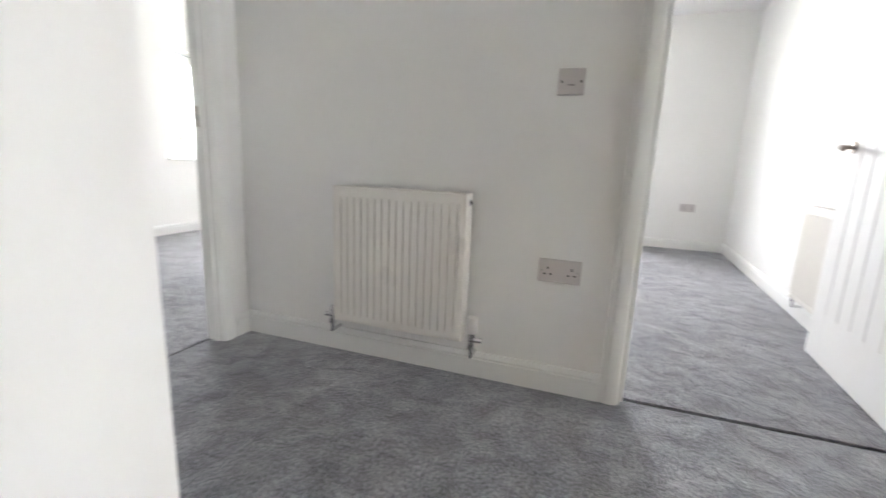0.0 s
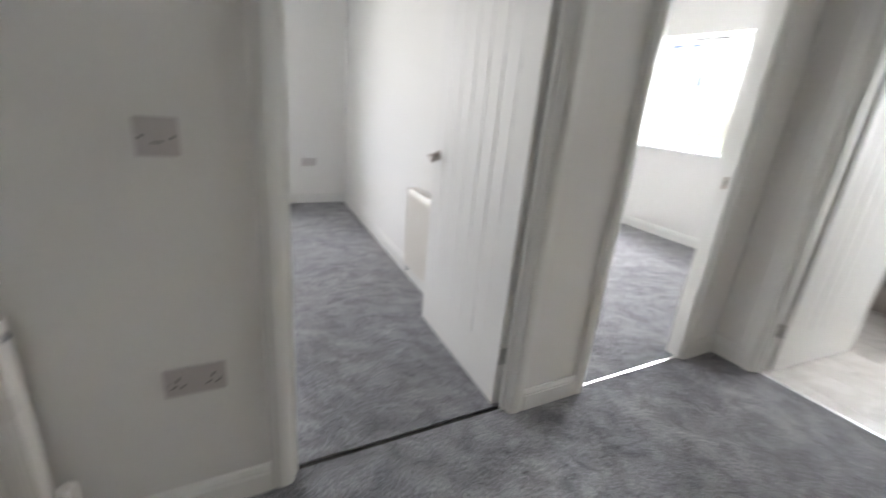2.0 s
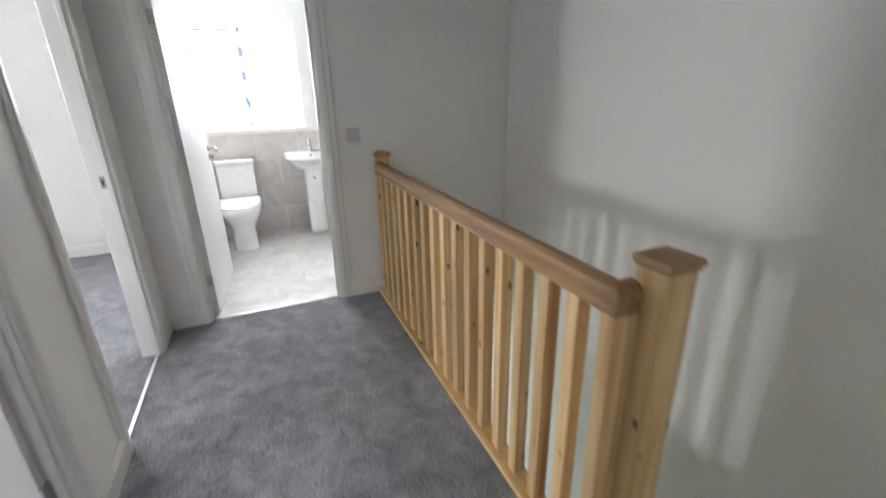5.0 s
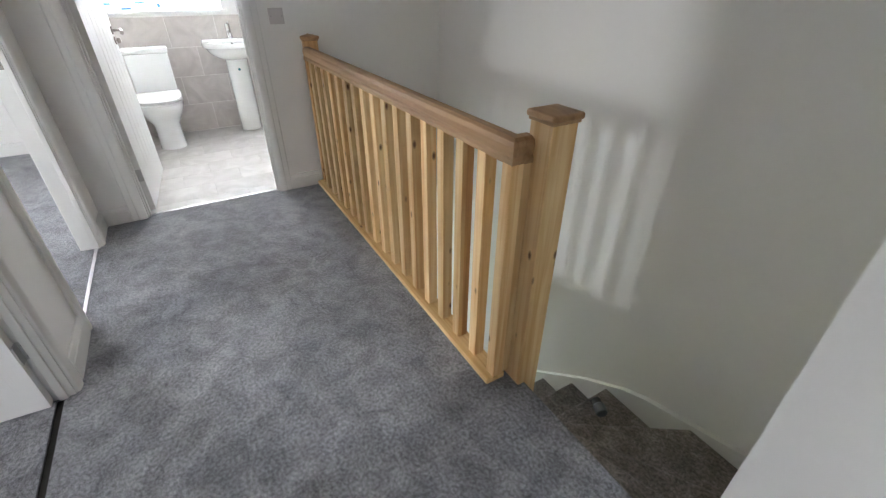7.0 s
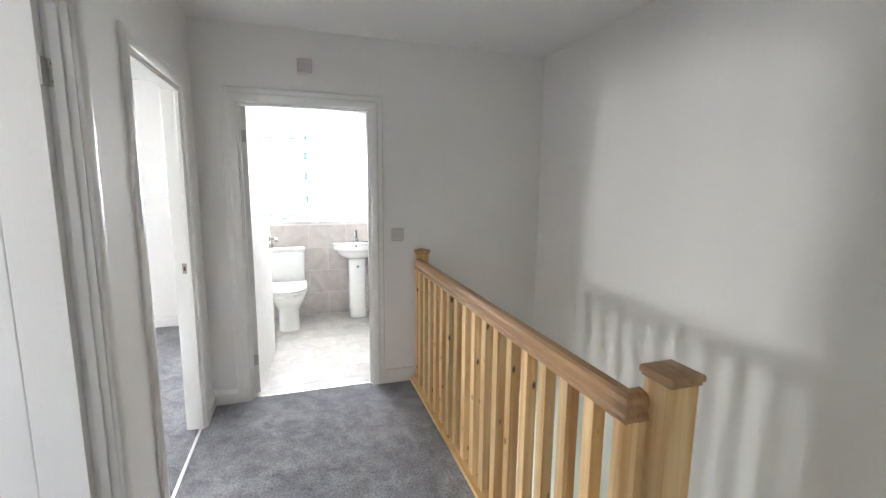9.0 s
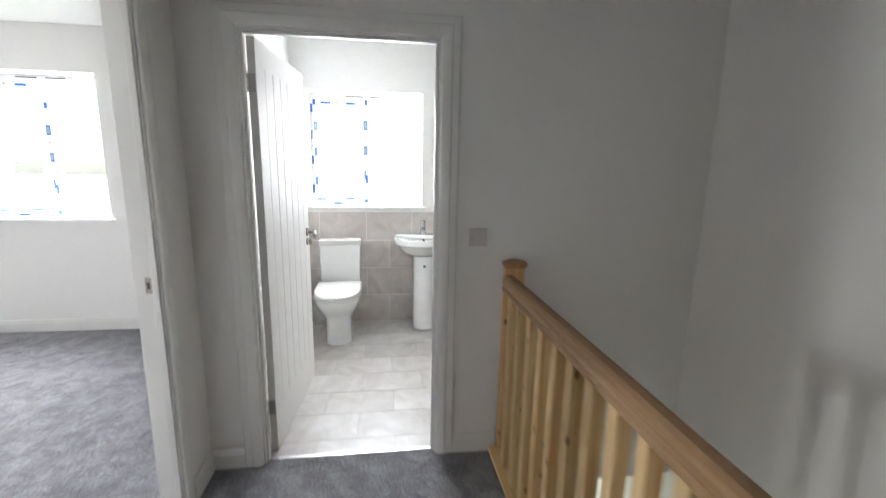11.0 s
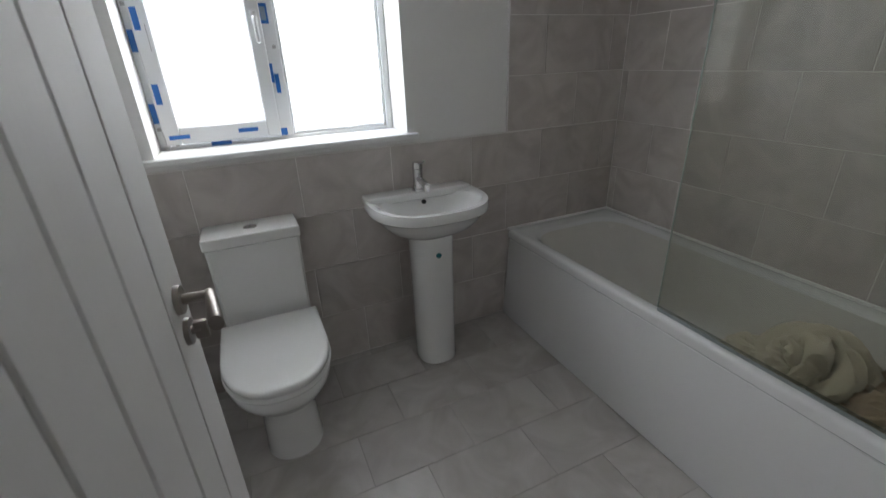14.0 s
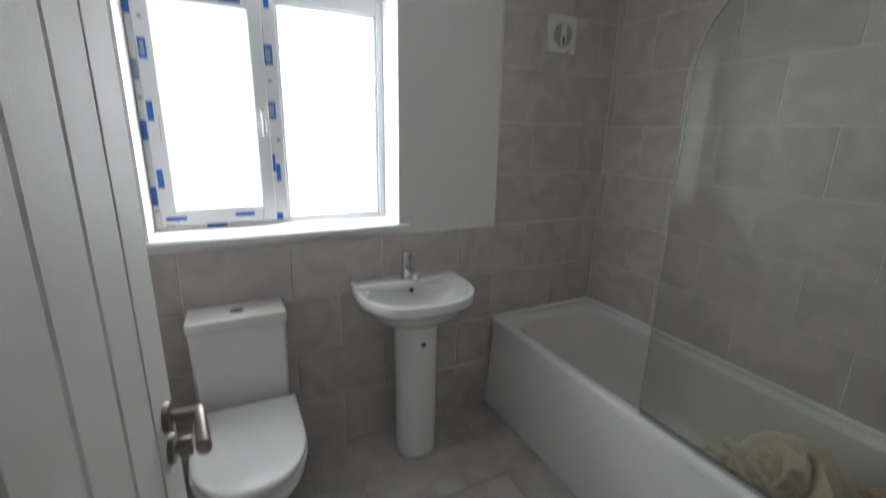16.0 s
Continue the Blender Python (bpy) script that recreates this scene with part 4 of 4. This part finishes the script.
b_ = part("flush_button", btn, CHROME, wc, "chrome dual flush button", True)
part("button_split", bx(-0.118, -0.072, -0.001, 0.001, 0.7985, 0.7995), DARK, b_)
bm = bmesh.new()
loft(bm, [oval(cx, 0, a, b, z, 36, 2.3) for cx, a, b, z in ((-0.385, 0.135, 0.108, 0.0), (-0.385, 0.132, 0.105, 0.02), (-0.385, 0.128, 0.102, 0.15), (-0.388, 0.134, 0.106, 0.215), (-0.395, 0.175, 0.135, 0.265), (-0.400, 0.225, 0.162, 0.315), (-0.402, 0.257, 0.178, 0.36), (-0.402, 0.262, 0.181, 0.385), (-0.402, 0.258, 0.178, 0.398))])
part("pan", bm, CHINA, wc, smooth=True)
bm = bmesh.new()
loft(bm, [[(x, y, z) for x, y in ((-0.02, -0.12), (-0.3, -0.12), (-0.3, 0.12), (-0.02, 0.12))] for z in (0.20, 0.398)])
part("pan_back", bm, CHINA, wc)


def d_ring(back, front, half, z, k=40):
    """A D outline: straight at the back, round at the front."""
    ring = [(back, -half), ]
    r = half
    for i in range(k - 1):
        t = -math.pi / 2 + math.pi * i / (k - 2)
        c, s = math.cos(t), math.sin(t)
        cx = front + 0.25
        ring.append((cx - 0.25 * abs(c) ** 0.95, half * math.copysign(abs(s) ** 0.88, s)))
    ring.append((back, half))
    return [(x, y, z) for x, y in ring]


for nm, z0, z1, g in (("seat", 0.40, 0.418, 0.0), ("seat_lid", 0.420, 0.448, 0.003)):
    bm = bmesh.new()
    loft(bm, [d_ring(-0.20, -0.668 + g, 0.183 - g, z0), d_ring(-0.198, -0.672 + g, 0.186 - g, z0 + 0.006), d_ring(-0.198, -0.672 + g, 0.186 - g, z1 - 0.012), d_ring(-0.199, -0.6695 + g, 0.184 - g, z1 - 0.006), d_ring(-0.202, -0.662 + g, 0.178 - g, z1 - 0.0015), d_ring(-0.21, -0.648 + g, 0.165 - g, z1), d_ring(-0.24, -0.58 + g, 0.11 - g, z1 + 0.002)])
    part(nm, bm, SEATWHITE, wc, smooth=True)
for s in (-0.075, 0.075):
    part("seat_hinge", tube(bmesh.new(), (-0.19, s - 0.02, 0.425), (-0.19, s + 0.02, 0.425), 0.011, seg=14), CHROME, wc, smooth=True)

basin = empty("washbasin", "white china washbasin on a full pedestal", "washbasin", at=pose(REAR - 0.012, 1.165, 0.008))


def bowl_ring(scale_x, scale_y, z, k=48, off=0.0, soft=0.0):
    ring = []
    for i in range(k):
        t = 2 * math.pi * i / k
        c, s = math.cos(t), math.sin(t)
        y = 0.262 * scale_y * math.copysign(abs(s) ** 0.72, s)
        if c > 0:
            xx = -0.155 + 0.155 * c ** (0.35 + soft) * scale_x
        else:
            xx = -0.155 - 0.255 * (-c) ** 0.92 * scale_x
        ring.append((xx + off, y, z))
    return ring


bm = bmesh.new()
outer = [(0.34, 0.34, 0.650), (0.58, 0.56, 0.668), (0.76, 0.75, 0.698), (0.87, 0.865, 0.732), (0.925, 0.92, 0.756), (0.955, 0.952, 0.762), (0.99, 0.99, 0.768), (1.0, 1.0, 0.778), (1.0, 1.0, 0.794), (0.985, 0.985, 0.808)]
rings = [bowl_ring(a, b, z) for a, b, z in outer]
rings += [bowl_ring(0.88, 0.90, 0.806), bowl_ring(0.80, 0.84, 0.797, off=-0.035, soft=0.5), bowl_ring(0.72, 0.76, 0.765, off=-0.042, soft=0.6), bowl_ring(0.5, 0.55, 0.70, off=-0.05, soft=0.6), bowl_ring(0.12, 0.12, 0.675, off=-0.04, soft=0.6)]
loft(bm, rings)
part("bowl", bm, CHINA, basin, smooth=True)
part("tap_ledge", bx(-0.100, 0.0, -0.250, 0.250, 0.782, 0.820, bevel=0.012, seg=4), CHINA, basin, smooth=True)
bm = bmesh.new()
loft(bm, [oval(-0.175, 0, a, b, z, 32, 2.4) for a, b, z in ((0.098, 0.094, 0.0), (0.100, 0.096, 0.006), (0.098, 0.094, 0.03), (0.097, 0.093, 0.3), (0.099, 0.096, 0.6), (0.100, 0.098, 0.675))])
ped = part("pedestal", bm, CHINA, basin, smooth=True)
stk = bmesh.new()
tube(stk, (-0.268, 0.004, 0.576), (-0.2775, 0.004, 0.576), 0.012, seg=20)
part("sticker", stk, TEAL, ped, "small round teal sticker")
tap = bmesh.new()
tube(tap, (-0.066, 0, 0.821), (-0.066, 0, 0.829), 0.031, seg=24)
tube(tap, (-0.066, 0, 0.827), (-0.066, 0, 0.918), 0.0245, 0.023, 24)
tube(tap, (-0.066, 0, 0.878), (-0.178, 0, 0.862), 0.0150, 0.0140, 18)
tube(tap, (-0.168, 0, 0.868), (-0.168, 0, 0.838), 0.0155, 0.0145, 18)
tp = part("mixer_tap", tap, CHROME, basin, "chrome monobloc mixer tap", True)
lv = bmesh.new()
tube(lv, (-0.066, 0, 0.920), (-0.066, 0, 0.946), 0.0255, 0.021, 24)
tube(lv, (-0.066, 0, 0.940), (-0.150, 0, 0.964), 0.0075, 0.006, 12)
part("tap_lever", lv, CHROME, tp, smooth=True)
part("overflow_hole", tube(bmesh.new(), (-0.118, 0.0, 0.779), (-0.1275, 0.0, 0.779), 0.010, seg=20), DARK, basin, "dark overflow hole")

# bath along the south wall
bath = empty("bathtub", "white acrylic bath with a plain side panel", "bathtub", at=pose(0, 0, 0))
BX0, BX1, BY0, BY1, BZ = EAST + WT + 0.02, REAR - 0.010, SOUTH + 0.010, 0.640, 0.512


def rounded(x0, x1, y0, y1, r, z, k=6):
    ring = []
    for cx, cy, a in ((x1 - r, y1 - r, 0), (x0 + r, y1 - r, 90), (x0 + r, y0 + r, 180), (x1 - r, y0 + r, 270)):
        for i in range(k + 1):
            t = radians(a + 90 * i / k)
            ring.append((cx + r * math.cos(t), cy + r * math.sin(t), z))
    return ring


bm = bmesh.new()
rings = [rounded(BX0, BX1, BY0, BY1 - 0.012, 0.012, BZ - 0.044), rounded(BX0, BX1, BY0, BY1, 0.012, BZ - 0.044), rounded(BX0, BX1, BY0, BY1, 0.013, BZ - 0.017), rounded(BX0 + 0.002, BX1 - 0.002, BY0 + 0.002, BY1 - 0.003, 0.015, BZ - 0.008), rounded(BX0 + 0.005, BX1 - 0.005, BY0 + 0.005, BY1 - 0.009, 0.018, BZ - 0.002), rounded(BX0 + 0.010, BX1 - 0.010, BY0 + 0.010, BY1 - 0.017, 0.022, BZ)]
rings += [rounded(BX0 + 0.048, BX1 - 0.085, BY0 + 0.048, BY1 - 0.045, 0.14, BZ - 0.0015), rounded(BX0 + 0.056, BX1 - 0.094, BY0 + 0.056, BY1 - 0.053, 0.145, BZ - 0.006), rounded(BX0 + 0.066, BX1 - 0.104, BY0 + 0.066, BY1 - 0.066, 0.15, BZ - 0.02)]
for f in (0.3, 0.6, 0.85, 0.96, 1.0):
    e = 0.068 + 0.055 * f + (0.06 if f > 0.95 else 0.02 if f > 0.8 else 0)
    rings.append(rounded(BX0 + e, BX1 - 0.04 - e - 0.20 * f, BY0 + e, BY1 - e, 0.15, BZ - 0.014 - 0.36 * f))
loft(bm, rings[8:], cap0=False)
part("tub", bm, TUBSHADE, bath, "white bath interior with its shade in the colour", True)
part("rim", loft(bmesh.new(), rings[:9], False, False), ACRYLIC, bath, "glossy white rolled rim", True)
panel = bmesh.new()
loft(panel, [[(px, y, z) for y, z in ((BY1 + 0.025, 0.002), (BY1 + 0.027, 0.006), (BY1 - 0.003, BZ - 0.053), (BY1 - 0.006, BZ - 0.0485), (BY1 - 0.020, BZ - 0.0485), (BY1 + 0.004, 0.002))] for px in (BX0 + 0.004, BX1 - 0.016)])
part("side_panel", panel, ACRYLIC, bath, "smooth white bath panel leaning out at the foot")
# black strip put in to strengthen the shade line below the rim
part("rim_shade_strip", bx(BX0 + 0.004, BX1 - 0.011, BY1 - 0.012, BY1 - 0.0045, BZ - 0.0484, BZ - 0.0443), DARK, bath, "black strip standing for the shade under the bath rim")
# black slab supplies the darkness of the gap behind the panel
part("gap_shade", bx(BX0, BX1, BY1 - 0.034, BY1 - 0.0235, 0.0, BZ - 0.046), DARK, bath, "black slab standing for shade in the gap behind the bath panel")
seal = bmesh.new()
box(seal, BX0, BX1, SOUTH + 0.0085, SOUTH + 0.020, BZ - 0.004, BZ + 0.011, 0.004, 2)
box(seal, REAR - 0.020, REAR - 0.0085, BY0, BY1, BZ - 0.004, BZ + 0.011, 0.004, 2)
part("sealant_bead", seal, SILLPAINT, bath, "white silicone bead")

# glass screen on the rim
screen = empty("bath_screen", "frameless clear glass bath screen with a rounded corner", "bath screen")
out = [(EAST + WT + 0.03, BZ + 0.014), (4.615, BZ + 0.014), (4.615, 1.66)]
for i in range(1, 13):
    t = radians(90 * i / 12)
    out.append((4.335 + 0.28 * math.cos(t), 1.66 + 0.262 * math.sin(t)))
out.append((EAST + WT + 0.03, 1.922))
bm = bmesh.new()
loft(bm, [[(x, y, z) for x, z in out] for y in (0.608, 0.613)])
part("glass_panel", bm, SCREENGLASS, screen)
rim_line = [(x, z) for x, z in out[1:-1]]
edge = bmesh.new()
loft(edge, [[(x + 0.0005, y, z + 0.0005) for x, z in rim_line] + [(x + 0.0024 * (1 if z < 1.67 else (x - 4.335) / 0.28), y, z + 0.0024 * max(0.0, (z - 1.66) / 0.262)) for x, z in reversed(rim_line)] for y in (0.6072, 0.6138)])
# opaque pale strip on the glass edge; the glint is plain colour
part("edge_glint", edge, PALEGLASS, screen, "polished glass edge with its glint as pale colour")
part("seal_strip", bx(EAST + WT + 0.03, 4.612, 0.603, 0.618, BZ + 0.001, BZ + 0.018, bevel=0.002), clear_material("clear_seal_plastic", (0.8, 0.83, 0.84), 0.2), screen, "clear plastic bottom seal")
part("wall_channel", bx(EAST + WT + 0.009, EAST + WT + 0.034, 0.600, 0.622, BZ + 0.012, 1.93, bevel=0.002), CHROME, screen, "chrome wall channel")

# crumpled dust sheets in the bath


def heap(name, centre, size, mat, label, seed, axis, turns, crease):
    """A crumpled cloth: layers wound round an axis, or laid along it where turns is 0, each rolling over the next with a sharp crease."""
    bm = bmesh.new()
    bmesh.ops.create_icosphere(bm, subdivisions=6, radius=1.0)
    off = Vector((seed * 3.1, seed * 1.7, seed * 2.3))
    axis = Vector(axis).normalized()
    side = axis.orthogonal().normalized()
    third = axis.cross(side)
    for v in bm.verts:
        p = v.co.copy()
        q = p + noise.noise_vector(p * 1.3 + off) * 0.28
        u, a, b = q.dot(axis), q.dot(side), q.dot(third)
        if turns:
            polar, round_ = math.acos(max(-1, min(1, u / q.length))), math.atan2(b, a)
            s = polar * turns - round_ / (2 * math.pi)
            fine = noise.noise(Vector((polar * 6, round_ * 1.3, 0)) + off)
        else:
            s = math.atan2(b, a) * 1.1 + 0.6 * noise.noise(Vector((u * 0.9, a * 1.2, b * 1.2)) + off) + u * 0.4
            fine = noise.noise(Vector((u * 0.8, a * 7, b * 7)) + off)
        f = s - math.floor(s)
        roll = math.sin(min(1.0, f / 0.86) * math.pi) ** 0.55 if f < 0.86 else -((f - 0.86) / 0.14) * 0.5
        k = 0.92 + crease * roll + 0.11 * (0.6 - abs(fine) * 2.2) + 0.12 * noise.noise(p * 1.5 + off)
        dent = noise.noise(p * 2.6 + off * 2)
        k -= 0.9 * max(0.0, dent - 0.30)
        v.co = Vector((p.x * size[0] * k, p.y * size[1] * k, max(-0.75, p.z) * size[2] * k))
    bmesh.ops.transform(bm, matrix=Matrix.Translation(centre), verts=bm.verts)
    return thing(name, bm, mat, label, "dust sheet", "dust sheets", smooth=True)


heap("dust_sheet", (4.245, 0.285, 0.325), (0.165, 0.150, 0.20), CREAM, "knotted cream cotton dust sheet lying in the bath", 2, (0.30, 0.70, 0.65), 2.3, 0.15)
heap("dust_sheet", (3.985, 0.275, 0.315), (0.18, 0.17, 0.190), TAN, "crumpled tan cotton dust sheet lying in the bath", 5, (1, 0.30, -0.15), 0, 0.13)
heap("dust_sheet", (4.420, 0.300, 0.250), (0.14, 0.12, 0.135), CREAM, "trailing end of a cream cotton dust sheet in the bath", 9, (1, -0.35, -0.35), 0, 0.15)

# extractor fan
fan_e = empty("extractor_fan", "white square extractor fan on the tiled wall", "extractor fan", at=pose(REAR - 0.010, 0.328, 1.955, 0, 0, -90))
part("cover", bx(-0.086, 0.086, -0.024, 0, -0.086, 0.086, bevel=0.006, seg=3), PLASTIC, fan_e)
gr = bmesh.new()
tube(gr, (0, -0.0225, 0), (0, -0.028, 0), 0.056, 0.053, 36)
part("grille", gr, GREY, fan_e, "round fan grille", True)
part("grille_centre", bx(-0.016, 0.016, -0.032, -0.026, -0.050, 0.050, bevel=0.003), PLASTIC, fan_e)
part("pull_slot", bx(-0.005, 0.005, -0.0326, -0.0315, -0.046, -0.008), DARK, fan_e, "dark slot in the grille")
part("mark", bx(0.03, 0.055, -0.0246, -0.0238, -0.078, -0.070), GREY, fan_e)

# ---- garden seen through the front window ----


def tree(x, y, h, seed):
    rng = random.Random(seed)
    t = empty("tree", "leafy green garden tree", "tree", "garden trees", at=pose(x, y, LOW - 0.3))
    bm = bmesh.new()
    tube(bm, (0, 0, 0), (0.1, 0, h * 0.5), 0.16, 0.09, 10)
    for i in range(7):
        a = rng.uniform(0, 6.28)
        tube(bm, (0.08, 0, h * rng.uniform(0.3, 0.5)), (math.cos(a) * h * 0.22, math.sin(a) * h * 0.22, h * rng.uniform(0.6, 0.85)), 0.05, 0.015, 6)
    part("trunk", bm, BARK, t)
    verts, faces = [], []
    for i in range(2600):
        d = Vector((rng.gauss(0, 1), rng.gauss(0, 1), rng.gauss(0, 0.9))).normalized() * rng.uniform(0.35, 1.0) ** 0.5
        c = Vector((d.x * h * 0.3, d.y * h * 0.3, h * 0.66 + d.z * h * 0.33)) * rng.uniform(0.9, 1.1)
        u = Vector((rng.gauss(0, 1), rng.gauss(0, 1), rng.gauss(0, 1))).normalized()
        v = u.orthogonal().normalized()
        s = rng.uniform(0.06, 0.13)
        k = len(verts)
        verts += [c - u * s, c + v * s * 0.5, c + u * s, c - v * s * 0.5]
        faces.append((k, k + 1, k + 2, k + 3))
    me = bpy.data.meshes.new("crown")
    me.from_pydata([tuple(p) for p in verts], [], faces)
    me.materials.append(LEAF)
    o = new("crown", me)
    o.parent = t


tree(-14.5, 6.0, 6.4, 3)
tree(-16.0, 9.2, 7.0, 8)
tree(-15.2, 12.0, 6.0, 12)

# ---- tiles ----
TW, TH, JOINT = 0.405, 0.2545, 0.0038


def tile_mesh(w, h, t=0.009):
    """A wall tile in local x by z, its face at y = -t, edges eased."""
    bm = bmesh.new()
    e = 0.0012
    loft(bm, [[(0, 0, 0), (w, 0, 0), (w, 0, h), (0, 0, h)], [(0, -t + e, 0), (w, -t + e, 0), (w, -t + e, h), (0, -t + e, h)], [(e, -t, e), (w - e, -t, e), (w - e, -t, h - e), (e, -t, h - e)]])
    return mesh_of("tile", bm, WALLTILE)


shared = {}


def shared_tile(w, h):
    key = (round(w, 4), round(h, 4))
    if key not in shared:
        shared[key] = tile_mesh(*key)
    return shared[key]


def clad(parent, place, lo, hi, z0, z1, phase, odd):
    """Half-bond tiling of a strip lo..hi; place(a, z) gives the pose of a tile's corner."""
    row = 0
    z = z0
    while z < z1 - 0.01:
        top = min(z + TH, z1)
        a = phase + (TW / 2 if row % 2 == odd else 0)
        while a > lo:
            a -= TW
        while a < hi - 0.005:
            p0, p1 = max(a, lo), min(a + TW, hi)
            if p1 - p0 > 0.012:
                o = new("tile", shared_tile(p1 - p0 - JOINT, top - z - JOINT))
                o.parent = parent
                o.matrix_world = place(p0 + JOINT / 2, z + JOINT / 2)
            a += TW
        z = top
        row += 1


tiled_e = thing("wall_tiling_rear", bx(REAR - 0.0065, REAR, SOUTH, 2.27, 0.0, 1.0265), GROUT, "stone-effect wall tiles with pale grout", "wall tiles", kind="structure")
tiled_e2 = thing("wall_tiling_rear_tall", bx(REAR - 0.0065, REAR, SOUTH, 0.655, 1.0265, CEILING), GROUT, "stone-effect wall tiles with pale grout", "wall tiles", kind="structure")
tiled_s = thing("wall_tiling_south", bx(EAST + WT, REAR, SOUTH, SOUTH + 0.0065, 0.0, CEILING), GROUT, "stone-effect wall tiles with pale grout", "wall tiles", kind="structure")
# on the rear wall the strip runs southwards: a = -y
rear_place = lambda a, z: Matrix.Translation((REAR, -a, z)) @ pose(0, 0, 0, 0, 0, -90)
clad(tiled_e, rear_place, -2.27, -SOUTH - 0.009, 0.004, 1.0265, -2.07, 0)
clad(tiled_e2, rear_place, -0.655, -SOUTH - 0.009, 1.0265, CEILING, -2.07, 0)
south_place = lambda a, z: Matrix.Translation((-a, SOUTH, z)) @ pose(0, 0, 0, 0, 0, 180)
clad(tiled_s, south_place, -REAR + 0.009, -EAST - WT, 0.004, CEILING, -4.71, 1)
thing("trim_tile_edge", bx(REAR - 0.0105, REAR, 0.655, 0.659, 1.03, CEILING), PLASTIC, "white tile edging strip", "trim", kind="structure")

FW, FH = 0.40, 0.2445
fshared = {}
row, xx = 0, 4.787 - FH * 5
while xx < REAR - 0.01:
    x0, x1 = max(xx, EAST + WT / 2 + 0.003), min(xx + FH, REAR - 0.006)
    y = 1.863 - FW * 6 + (FW / 2 if row % 2 == 1 else 0)
    while y < 2.27:
        y0, y1 = max(y, SOUTH + 0.01), min(y + FW, 2.268)
        if y1 - y0 > 0.02 and x1 - x0 > 0.01 and y1 > 0.60:
            key = (round(x1 - x0 - 0.0024, 4), round(y1 - y0 - 0.0024, 4))
            if key not in fshared:
                w, h = key
                bm, e = bmesh.new(), 0.0012
                loft(bm, [[(0, 0, 0), (w, 0, 0), (w, h, 0), (0, h, 0)], [(0, 0, 0.0068), (w, 0, 0.0068), (w, h, 0.0068), (0, h, 0.0068)], [(e, e, 0.008), (w - e, e, 0.008), (w - e, h - e, 0.008), (e, h - e, 0.008)]])
                fshared[key] = mesh_of("floor_tile", bm, FLOORTILE)
            o = new("floor_tile", fshared[key])
            o.parent = bath_floor
            o.location = (x0 + 0.0012, y0 + 0.0012, -0.0082)
        y += FW
    xx += FH
    row += 1
